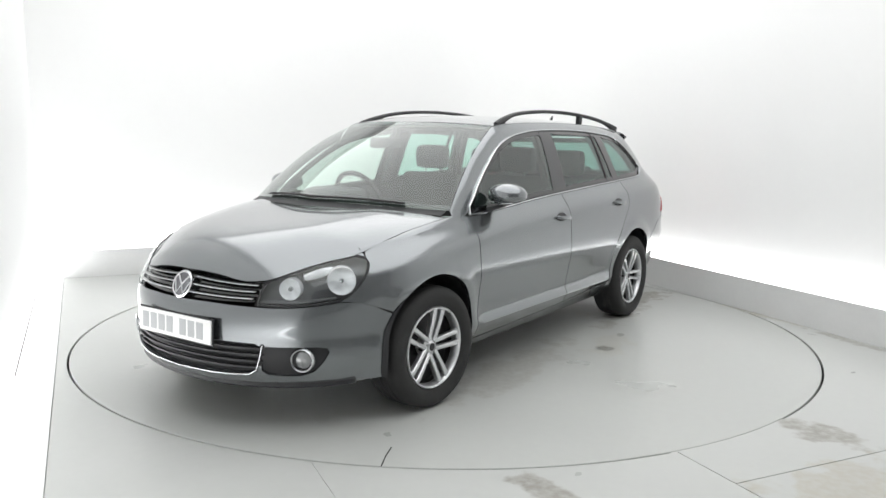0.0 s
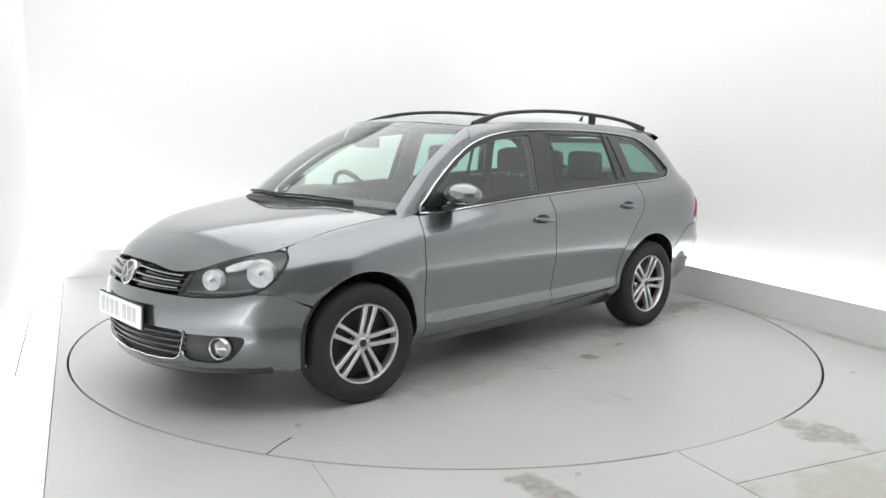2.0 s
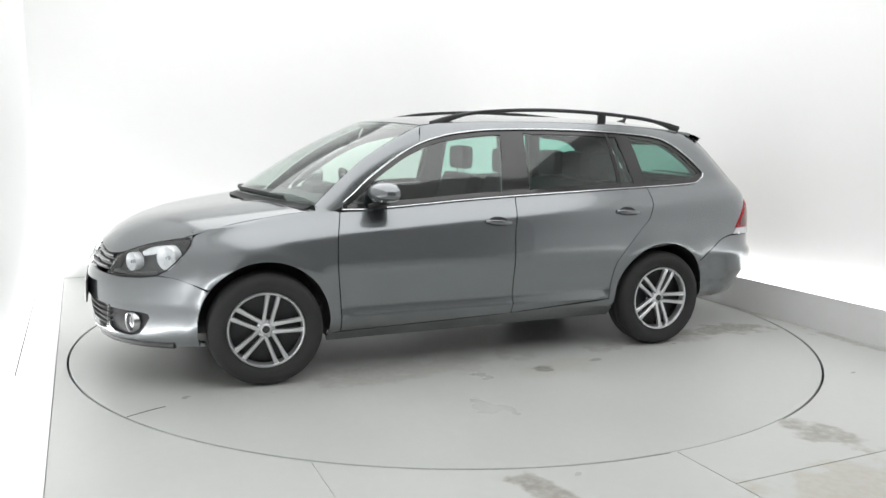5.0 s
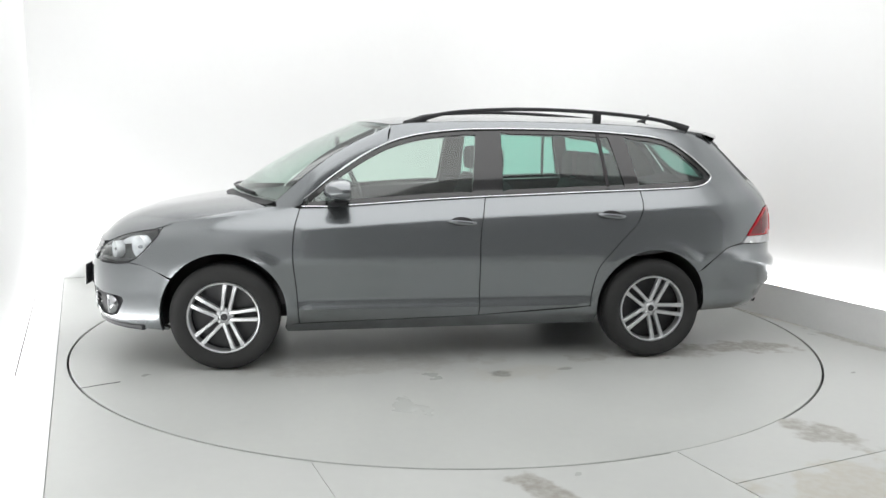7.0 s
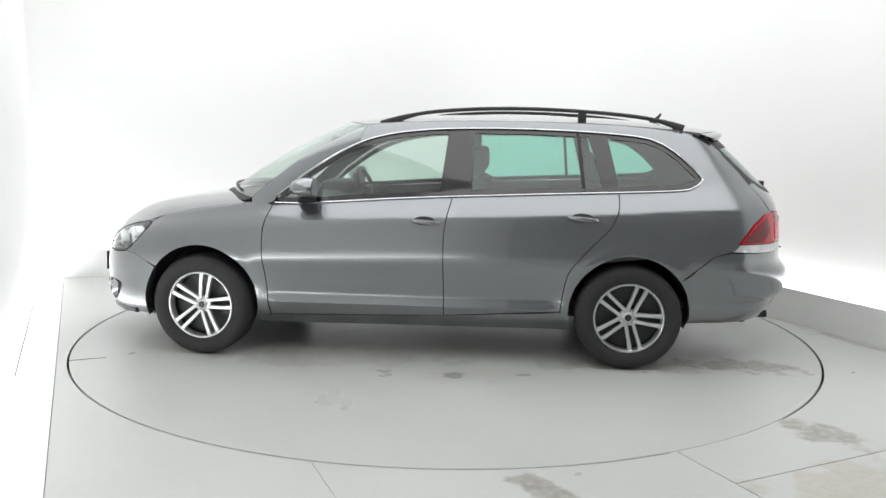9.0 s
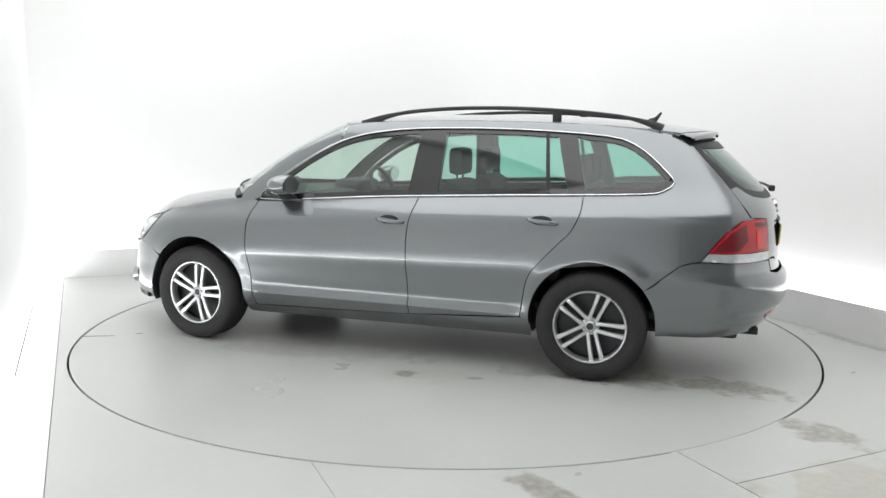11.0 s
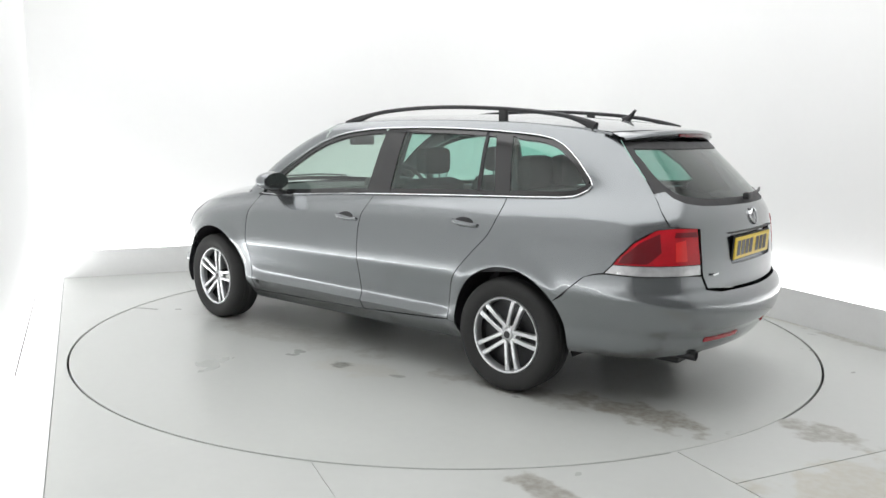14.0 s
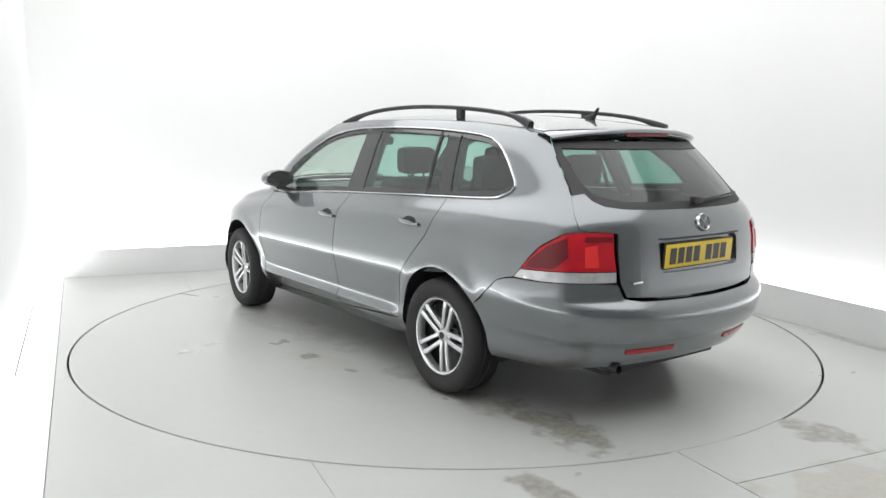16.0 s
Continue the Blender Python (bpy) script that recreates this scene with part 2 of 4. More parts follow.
def patch(poly, step, fmap, holes=(), thick=0.015, lift=0.0, sy=None, invert=False, only_skin=False):
    """A panel: the polygon in surface coordinates, cut into a grid, laid on the surface fmap(a, b), with edges turned in."""
    poly = [(p[0], p[1]) for p in poly]
    holes = [[(p[0], p[1]) for p in h] for h in holes]
    sy = sy or step
    a0, a1 = min(p[0] for p in poly), max(p[0] for p in poly)
    b0, b1 = min(p[1] for p in poly), max(p[1] for p in poly)
    na, nb = max(2, math.ceil((a1 - a0) / step)), max(2, math.ceil((b1 - b0) / sy))
    da, db = (a1 - a0) / na, (b1 - b0) / nb
    cells = []
    for i in range(na):
        for j in range(nb):
            ca, cb = a0 + (i + 0.5) * da, b0 + (j + 0.5) * db
            if inside(poly, ca, cb) and not any(inside(h, ca, cb) for h in holes):
                cells.append((i, j))
    count = {}
    for i, j in cells:
        for e in (((i, j), (i + 1, j)), ((i + 1, j), (i + 1, j + 1)), ((i, j + 1), (i + 1, j + 1)), ((i, j), (i, j + 1))):
            count[e] = count.get(e, 0) + 1
    rim = {v for e, c in count.items() if c == 1 for v in e}
    at = {}
    for i, j in cells:
        for v in ((i, j), (i + 1, j), (i + 1, j + 1), (i, j + 1)):
            at[v] = (a0 + v[0] * da, b0 + v[1] * db)
    outlines = [poly, *holes]
    for v in rim:
        best = min(near_on(o, *at[v]) for o in outlines)
        at[v] = (best[1], best[2])
    # keep the polygon's own corners sharp
    for o in outlines:
        for k in range(len(o)):
            p, q, r = Vector(o[k - 1]), Vector(o[k]), Vector(o[(k + 1) % len(o)])
            if (q - p).length and (r - q).length and (q - p).angle(r - q) > 0.5 and rim:
                v = min(rim, key=lambda w: (at[w][0] - q.x) ** 2 + (at[w][1] - q.y) ** 2)
                if (Vector(at[v]) - q).length < 1.5 * max(da, db):
                    at[v] = (q.x, q.y)
    bm = bmesh.new()
    made, nrm = {}, {}
    eps = 1e-3
    sg = -1 if invert else 1

    def normal(a, b):
        n = (Vector(fmap(a + eps, b)) - Vector(fmap(a - eps, b))).cross(Vector(fmap(a, b + eps)) - Vector(fmap(a, b - eps)))
        return n.normalized() * sg

    for v, (a, b) in at.items():
        n = normal(a, b) if (v in rim or lift) else Vector()
        nrm[v] = n
        made[v] = bm.verts.new(Vector(fmap(a, b)) + n * lift)
    for i, j in cells:
        f = [made[(i, j)], made[(i + 1, j)], made[(i + 1, j + 1)], made[(i, j + 1)]]
        bm.faces.new(f[::-1] if invert else f)
    if thick and not only_skin:
        low = {v: bm.verts.new(made[v].co - nrm[v] * thick) for v in rim}
        for (v, w), c in count.items():
            if c == 1:
                bm.faces.new((made[v], made[w], low[w], low[v]))
    bmesh.ops.remove_doubles(bm, verts=bm.verts, dist=2e-4)
    if thick and not only_skin:
        bmesh.ops.recalc_face_normals(bm, faces=bm.faces)
        # normals outward: the mean of the skin faces follows the surface
    return bm

# ---- booth ----


def struct(name, bm, material, label, category="", smooth=False):
    ob = part(name, bm, material, None, smooth=smooth)
    ob.matrix_world = rm
    return tagged(ob, label, category or name.split("_")[0], kind="structure")


R_TABLE, R_HOLE = 2.434, 2.447
ground = struct("ground", box_bm(X1 - X0 + 0.8, Y1 - Y0 + 0.8, 0.1, ((X0 + X1) / 2, (Y0 + Y1) / 2, -0.11)), M_DARKGAP, "dark sub-floor under the booth boards")


def board(x0, x1, y0, y1):
    """A floor board with the round hole of the turntable cut out of it."""
    bm = bmesh.new()
    n = 60
    xs = sorted({x0, x1, *[x for x in [-R_HOLE, R_HOLE] if x0 < x < x1],
                 *[R_HOLE * math.sin(math.pi * (k / n - 0.5)) for k in range(n + 1) if x0 < R_HOLE * math.sin(math.pi * (k / n - 0.5)) < x1]})

    def spans(x):
        if abs(x) >= R_HOLE:
            return ((y0, min(0, y1)), (max(0, y0), y1))
        q = math.sqrt(R_HOLE ** 2 - x * x)
        return ((y0, max(y0, min(-q, y1))), (min(y1, max(q, y0)), y1))
    for a, b in zip(xs, xs[1:]):
        for (p0, p1), (q0, q1) in zip(spans(a), spans(b)):
            if p1 - p0 < 1e-6 and q1 - q0 < 1e-6:
                continue
            top = [(a, p0), (b, q0), (b, q1), (a, p1)]
            tv = [bm.verts.new((x, y, 0)) for x, y in top]
            lv = [bm.verts.new((x, y, -0.018)) for x, y in top]
            bm.faces.new(tv)
            for i in range(4):
                bm.faces.new((tv[i - 1], tv[i], lv[i], lv[i - 1]))
    bmesh.ops.remove_doubles(bm, verts=bm.verts, dist=1e-4)
    return bm


G = 0.0025
floor_ob = tagged(new("floor"), "pale grey painted booth floor, scuffed and stained", "floor", kind="structure")
for rect in ((-2.5, -1.5 - G / 3, Y0, Y1), (-1.5 + G / 3, -G, Y0, Y1), (G, X1, -2.79 + G, Y1), (G, X1, Y0, -2.79 - G)):
    b_ = part("board", board(*rect), M_FLOOR, floor_ob, smooth=False)
    b_.matrix_world = rm
    # object space turned to the world so that the stains lie where they are
    b_.data.transform(rm)
    b_.matrix_world = Matrix()
strip = struct("floor_edge", box_bm(-2.503 - X0, Y1 - Y0 + TROUGH, 0.02, ((X0 - 2.503) / 2, (Y0 + Y1 + TROUGH) / 2, -0.006), 0.003), M_WALL, "white painted strip along the booth floor", "floor strip")
arc = [radians(-66 + 19 * k / 30) for k in range(31)]
bm = bmesh.new()
rows = [[bm.verts.new((r * math.cos(a), r * math.sin(a), z)) for r, z in ((R_TABLE + 0.002, -0.012), (R_TABLE + 0.002, -0.002), (R_HOLE + 0.001, -0.001), (R_HOLE + 0.001, -0.012))] for a in arc]
for a, b in zip(rows, rows[1:]):
    for i in range(3):
        bm.faces.new((a[i], b[i], b[i + 1], a[i + 1]))
bmesh.ops.recalc_face_normals(bm, faces=bm.faces)
part("gap_dirt", bm, M_FLOOR, floor_ob, "pale dirt packed in the joint round the disc", smooth=False)
struct("wall_joint", box_bm(0.004, 3.3, 0.004, (X0 + 0.003, 1.45, 0.006)), M_DARKGAP, "thin dark joint at the foot of the side wall", "joint")
T = 0.12
struct("wall_north", box_bm(X1 - X0 + 2 * T + 2 * TROUGH, T, HIGH + 0.1, ((X0 + X1) / 2, Y1 + TROUGH + 0.016 + T / 2, HIGH / 2)), M_WALL, "plain bright white booth back wall")
struct("wall_west", box_bm(T, Y1 - Y0 + TROUGH, HIGH + 0.1, (X0 - T / 2, (Y0 + Y1 + TROUGH) / 2, HIGH / 2)), M_WALL, "plain bright white booth side wall")
struct("wall_east", box_bm(T, Y1 - Y0 + TROUGH, HIGH + 0.1, (X1 + TROUGH + 0.016 + T / 2, (Y0 + Y1 + TROUGH) / 2, HIGH / 2)), M_WALL, "plain bright white booth side wall")
# unseen wall added across the open end, dark to deepen the car's reflections
struct("wall_south", box_bm(X1 - X0 + 2 * T + 0.5, T, HIGH + 0.1, ((X0 + X1) / 2, Y0 - T / 2, HIGH / 2)), M_SOUTH, "unseen dark grey stand-in wall for the open end behind the camera")
struct("ceiling", box_bm(X1 - X0 + 2 * T + 0.5, Y1 - Y0 + 2 * T + 0.5, T, ((X0 + X1) / 2, (Y0 + Y1) / 2, HIGH + T / 2)), M_CEIL, "white booth ceiling")
# smooth white wrap on the back and side wall, round in the corner
bm = bmesh.new()
RC, XE, YE = 1.4, X1 + TROUGH, Y1 + TROUGH
line = [(X0, YE), (-1.5, YE), (0.0, YE)] + [(XE - RC + RC * math.sin(a), YE - RC + RC * math.cos(a)) for a in [math.pi / 2 * k / 40 for k in range(41)]] + [(XE, 0.0), (XE, -2.0), (XE, -4.0), (XE, Y0)]
rings = []
for k, (x, y) in enumerate(line):
    p, q = line[max(k - 1, 0)], line[min(k + 1, len(line) - 1)]
    d = Vector((q[0] - p[0], q[1] - p[1])).normalized()
    ox, oy = -d.y * 0.012, d.x * 0.012
    rings.append([bm.verts.new(c) for c in ((x, y, 0), (x, y, HIGH), (x + ox, y + oy, HIGH), (x + ox, y + oy, 0))])
for p, q in zip(rings, rings[1:]):
    for i in range(4):
        j = (i + 1) % 4
        bm.faces.new((p[i], p[j], q[j], q[i]))
bm.faces.new(rings[0])
bm.faces.new(rings[-1])
bmesh.ops.recalc_face_normals(bm, faces=bm.faces)
struct("wall_wrap", bm, M_WALL, "seamless white wall wrap with a rounded corner", smooth=True)
SK = 0.25
struct("baseboard_north", box_bm(X1 - 0.012 + 2.5, 0.012, SK, ((X1 - 0.012 - 2.5) / 2, Y1 - 0.007, SK / 2 + 0.001), 0.002), M_SKIRT, "grey painted skirting panel on the back wall", "skirting")
struct("baseboard_east", box_bm(0.012, Y1 - Y0 - 0.03, SK, (X1 - 0.007 + 0.001, (Y0 + Y1) / 2 - 0.02, SK / 2 + 0.001), 0.002), M_SKIRT, "grey painted skirting panel on the side wall", "skirting")

# ---- turntable ----
turntable = tagged(new("turntable"), "round grey painted turntable disc flush with the floor", "turntable")
bm = lathe([(0.0005, 0.0), (0.8, 0.0), (1.6, 0.0), (R_TABLE - 0.003, 0.0), (R_TABLE, -0.003), (R_TABLE, -0.05)], 160, "z")
part("disc", bm, M_TABLE, turntable)
bm = bmesh.new()
part("seam", tube([(-1.96, -1.07, 0.0005), (-2.05, -1.11, 0.0005), (-2.14, -1.16, 0.0005)], 0.006, 0.003, bm=bm), M_DARKGAP, turntable, "dark joint in the disc")

# ---- car ----
car = tagged(new("estate_car"), "dark grey metallic five-door estate car parked on the turntable", "car")

# Surfaces. Car axes: x forward, y left, z up, origin on the ground midway between the axles.
PROF = Curve1((0.15, 0.68), (0.19, 0.722), (0.24, 0.772), (0.29, 0.816), (0.33, 0.832), (0.36, 0.835), (0.42, 0.836), (0.50, 0.847), (0.57, 0.862), (0.605, 0.869), (0.645, 0.871),
              (0.75, 0.864), (0.83, 0.856), (0.88, 0.841), (0.93, 0.812), (0.97, 0.778), (1.00, 0.757), (1.10, 0.722), (1.2, 0.687),
              (1.3, 0.648), (1.37, 0.614), (1.41, 0.588), (1.445, 0.553), (1.48, 0.50))
BELT = Curve1((-2.3, 1.085), (-1.63, 1.062), (-1.187, 1.033), (-0.52, 1.006), (0.15, 0.972), (0.5, 0.948), (0.85, 0.925), (1.0, 0.908), (1.35, 0.866), (1.63, 0.830), (2.1, 0.775))
ROOFC = Curve1((0.52, 1.425), (0.4, 1.443), (0.2, 1.466), (-0.2, 1.482), (-0.52, 1.485), (-1.0, 1.478), (-1.5, 1.448), (-1.8, 1.412), (-1.95, 1.385))
XF = Curve1((0.16, 2.03), (0.19, 2.075), (0.24, 2.128), (0.30, 2.152), (0.40, 2.165), (0.50, 2.168), (0.56, 2.16), (0.60, 2.14), (0.65, 2.115), (0.70, 2.075), (0.75, 2.02), (0.80, 1.95), (0.9, 1.8))
XR = Curve1((0.20, -2.13), (0.27, -2.205), (0.33, -2.260), (0.40, -2.300), (0.425, -2.330), (0.46, -2.344), (0.52, -2.352), (0.56, -2.348), (0.595, -2.325), (0.63, -2.288), (0.68, -2.283), (0.82, -2.272), (0.94, -2.256),
            (1.03, -2.215), (1.08, -2.172), (1.22, -2.028), (1.33, -1.908), (1.37, -1.865), (1.42, -1.805))
AF, PF, EF = 1.26, 2.5, 0.46
AR, PR, ER = -1.5, 4.4, 0.5
HUB_F, HUB_R, R_ARCH = (1.283, 0.328), (-1.283, 0.325), 0.352


LEVELS = {}


def wide(x, z):
    """Half width without the rounding of nose and tail."""
    k = round(x, 4)
    if k not in LEVELS:
        LEVELS[k] = Curve1((0.15, 0.15), (0.4, 0.4), (0.6, 0.6), (BELT(x), 1.0), (ROOFC(min(x, 0.4)) - 0.045, 1.445))
    w = PROF(LEVELS[k](z))
    if x < -0.6:
        u = (-0.6 - x) / 1.6
        w *= 1 - u * u * (0.008 + 0.075 * max(0, min(1, (z - 0.85) / 0.28)))
    if x > 0.9:
        t = max(0, min(1, (z - 0.30) / 0.36))
        w *= 1 - 0.012 * ((x - 0.9) / 0.5) ** 2 * t * t * (3 - 2 * t)
    if x < 0.86:
        # shoulder crease under the window line
        d = z - BELT(x) + 0.112
        w += 0.006 * math.exp(-abs(d) / 0.022)
    if z < 0.5:
        fade = max(0, min(1, (x + 0.92) / 0.1)) * max(0, min(1, (0.9 - x) / 0.1))
        w += fade * (0.014 * math.exp(-((z - 0.345) / 0.020) ** 2) - 0.006 * math.exp(-((z - 0.40) / 0.03) ** 2))
    if x > 1.3 and z < 0.45:
        # the bumper stays full down to its lower edge before the wheel
        w += min(1, (x - 1.3) / 0.15) * 0.75 * max(0, 0.842 - w) * min(1, (0.45 - z) / 0.10)
    if x < -1.5 and z < 0.58:
        u = min(1, (-1.5 - x) / 0.25)
        w -= u * (0.045 * (0.58 - z) / 0.3 + (0.008 if z < 0.415 else 0.008 * max(0, (0.435 - z) / 0.02)))
    for (cx, cz) in (HUB_F, HUB_R):
        d = math.hypot(x - cx, z - cz) - R_ARCH
        if -0.1 < d < 0.2 and z > 0.2:
            w += 0.011 * math.exp(-((d - 0.015) / 0.045) ** 2)
    return w


def side(x, z):
    w = wide(x, z)
    if x > AF:
        s = min(1, (x - AF) / (XF(z) - AF))
        w *= max(0, 1 - s ** PF) ** EF
    elif x < AR:
        s = min(1, (AR - x) / (AR - XR(z)))
        w *= max(0, 1 - s ** PR) ** ER
    return (x, w, z)


def nose(a, z):
    """Front surface by plan angle a: 0 on the centre line, 90 degrees where the flank begins."""
    a = max(-1.57, min(1.57, a))
    x = AF + (XF(z) - AF) * math.cos(a) ** (2 / PF)
    return (x, wide(x, z) * math.copysign(abs(math.sin(a)) ** (2 * EF), a), z)


def tail(a, z):
    a = max(-1.57, min(1.57, a))
    x = AR + (XR(z) - AR) * math.cos(a) ** (2 / PR)
    return (x, wide(x, z) * math.copysign(abs(math.sin(a)) ** (2 * ER), a), z)


def na(y, z=0.5):
    return math.copysign(math.asin(min(1, (abs(y) / wide(1.95, z)) ** (1 / (2 * EF)))), y)


def ta(y, z=0.6):
    return math.copysign(math.asin(min(1, (abs(y) / wide(-2.15, z)) ** (1 / (2 * ER)))), y)


def nose_x(x, z):
    return math.acos(max(0, min(1, (x - AF) / (XF(z) - AF))) ** (PF / 2))


def tail_x(x, z):
    return math.acos(max(0, min(1, (x - AR) / (XR(z) - AR))) ** (PR / 2))


HOODC = Curve1((2.11, 0.665), (2.085, 0.715), (2.05, 0.752), (1.98, 0.810), (1.9, 0.853), (1.786, 0.888), (1.587, 0.925), (1.389, 0.954), (1.2, 0.978), (0.95, 1.0))
HOODD = Curve1((2.11, 0.62), (2.055, 0.58), (2.01, 0.46), (1.96, 0.38), (1.92, 0.352), (1.85, 0.31), (1.75, 0.234), (1.69, 0.192), (1.63, 0.150), (1.5, 0.112), (1.4, 0.093), (1.2, 0.075), (0.95, 0.06))
HOODE = Curve1((2.1, 2.6), (1.95, 2.6), (1.8, 3.3), (1.65, 4.0), (0.9, 4.0))


def bonnet(x, y):
    q = abs(y)
    z = HOODC(x) - HOODD(x) * (q / 0.75) ** HOODE(x)
    yc = 0.36 + 0.16 * (2.05 - x)
    t = max(0, min(1, (q - yc + 0.09) / 0.18))
    return (x, y, z - 0.006 * t * t * (3 - 2 * t))


def roof_at(x, y):
    return (x, y, ROOFC(x) - 0.045 * (abs(y) / 0.555) ** 2.4)


def screen_edge(v, y):
    """Windscreen: v from cowl to roof, y -1 to 1 across."""
    b = Vector((1.295 - 0.30 * y * y, 0.725 * y, 0.993 - 0.033 * y * y))
    t = Vector((0.50 - 0.19 * y * y, 0.555 * y, 1.429 - 0.022 * y * y))
    p = b.lerp(t, v)
    n = Vector((0.42, 0, 0.9))
    return tuple(p + n * (math.sin(math.pi * v) * (0.028 + 0.016 * y * y)))


def shrink(poly, d):
    """Pulls an outline inwards by d."""
    c = []
    n = len(poly)
    ccw = sum(poly[i - 1][0] * poly[i][1] - poly[i][0] * poly[i - 1][1] for i in range(n)) > 0
    for i in range(n):
        p, q, r = Vector(poly[i - 1]), Vector(poly[i]), Vector(poly[(i + 1) % n])
        e = (r - p)
        if e.length < 1e-6:
            continue
        nrm = Vector((-e.y, e.x)).normalized() * (1 if ccw else -1)
        c.append((q.x + nrm.x * d, q.y + nrm.y * d))
    return c


def mirrored(f):
    return lambda a, b: (lambda p: (p[0], -p[1], p[2]))(f(a, b))


def both(name, poly, step, material, label="", parent=None, holes=(), thick=0.015, lift=0.0, f=side):
    """The same panel on both flanks."""
    out = []
    for sgn in (1, -1):
        g = f if sgn > 0 else mirrored(f)
        out.append(part(name, patch(poly, step, g, holes, thick, lift, invert=sgn > 0), material, parent or car, label))
    return out


def circle(c, r, a0, a1, n=24):
    return [(c[0] + r * math.cos(radians(a0 + (a1 - a0) * k / n)), c[1] + r * math.sin(radians(a0 + (a1 - a0) * k / n))) for k in range(n + 1)]


g = 0.0028
GAP_A = spline([(0.862, 0.253), (0.875, 0.463), (0.893, 0.634), (0.886, 0.80), (0.853, 0.92)], 5)
GAP_B = spline([(-0.199, 0.287), (-0.197, 0.45), (-0.193, 0.656), (-0.200, 0.824), (-0.238, 0.99)], 5)
GAP_C = spline([(-0.885, 0.335), (-0.897, 0.431), (-0.927, 0.567), (-1.00, 0.665), (-1.10, 0.772), (-1.163, 0.84), (-1.205, 0.94), (-1.208, 1.032)], 5)


def shift(c, d):
    return [(p[0] + d, p[1]) for p in c]


# window band outline, chrome edged
TOP = [(0.84, 0.935), (0.761, 1.027), (0.658, 1.112), (0.489, 1.225), (0.335, 1.303), (0.164, 1.352), (-0.007, 1.376), (-0.177, 1.389), (-0.517, 1.395), (-0.856, 1.389), (-1.195, 1.370), (-1.399, 1.343)]
REAR = [(-1.529, 1.275), (-1.635, 1.182), (-1.690, 1.115)]
LOW = [(-1.633, 1.068), (-1.535, 1.050), (-1.187, 1.034), (-0.854, 1.021), (-0.52, 1.006), (-0.185, 0.991), (0.152, 0.972), (0.49, 0.948)]
BAND = [(p[0], p[1]) for p in spline(TOP + REAR + LOW, 4, closed=True)]

ST = 0.018
front_door = both("front_door", shift(GAP_A, -g) + [(x, BELT(x) - 0.006) for x in (0.82, 0.5, 0.15, -0.1, -0.232)] + shift(GAP_B[::-1], g) + [(-0.196, 0.285)], ST, M_PAINT)
rear_door = both("rear_door", shift(GAP_B, -g) + [(x, BELT(x) - 0.006) for x in (-0.245, -0.52, -0.85, -1.187)] + [(-1.202, BELT(-1.2) - 0.006)] + shift(GAP_C[::-1], g), ST, M_PAINT)
arch_f = circle(HUB_F, R_ARCH, -14, 194)
arch_r = circle(HUB_R, R_ARCH, -8, 188)
# headlamp outline in plan angle and height: foot, back edge, top
LAMP_FOOT = [(0.497, 0.592), (0.60, 0.589), (0.72, 0.590), (0.85, 0.597)]
LAMP_BACK = [(1.092, 0.790), (1.108, 0.768), (1.100, 0.732), (1.070, 0.678), (1.028, 0.637), (0.966, 0.610)]
LAMP_TOP = [(1.036, 0.798), (0.970, 0.793), (0.900, 0.784), (0.820, 0.772), (0.741, 0.758), (0.633, 0.731), (0.540, 0.701), (0.508, 0.680)]
# front wing: from the door to the bumper seam and the lamp
wing = shift(GAP_A, g) + [(0.90, 0.932)] + [(x, BELT(x)) for x in (1.0, 1.2, 1.35, 1.5, 1.60)] + [(nose(a + 0.007, z)[0], z) for a, z in LAMP_BACK] + [(1.735, 0.600), (1.66, 0.571)] + circle(HUB_F, R_ARCH, 36, 194)
front_wing = both("front_wing", wing, ST, M_PAINT)
quarter = shift(GAP_C, -g) + [(-1.208 - g, 1.035)] + [(x, z) for x, z in [(-1.30, 1.038), (-1.4, 1.041)]] + [(-1.535, 1.050), (-1.633, 1.068), (-1.690, 1.115), (-1.635, 1.182), (-1.529, 1.275), (-1.399, 1.343), (-1.195, 1.372), (-0.856, 1.391), (-0.517, 1.397), (-0.177, 1.391), (-0.007, 1.378), (0.164, 1.354), (0.335, 1.305)] \
    + [(0.308, 1.404)] + [(x, ROOFC(x) - 0.046) for x in (0.2, 0, -0.3, -0.6, -0.9, -1.2, -1.5, -1.65)] + [(-1.715, 1.375), (-1.80, 1.28), (-1.93, 1.14), (-2.03, 1.02), (-2.09, 0.932), (-2.045, 0.926), (-1.970, 0.870), (-1.905, 0.792), (-1.878, 0.752), (-1.843, 0.713), (-1.80, 0.704), (-1.742, 0.684), (-1.655, 0.610)] + circle(HUB_R, R_ARCH, 143.5, -8)[:]
quarter_panel = both("rear_quarter", quarter, ST, M_PAINT)
sill = [(0.93, 0.19), (0.945, 0.225), (0.93, 0.246), (0.86, 0.248), (0.14, 0.270), (-0.2, 0.282), (-0.80, 0.318), (-0.88, 0.330), (-0.93, 0.32), (-0.94, 0.28), (-0.935, 0.205)]
both("sill", sill, ST, M_PAINT)
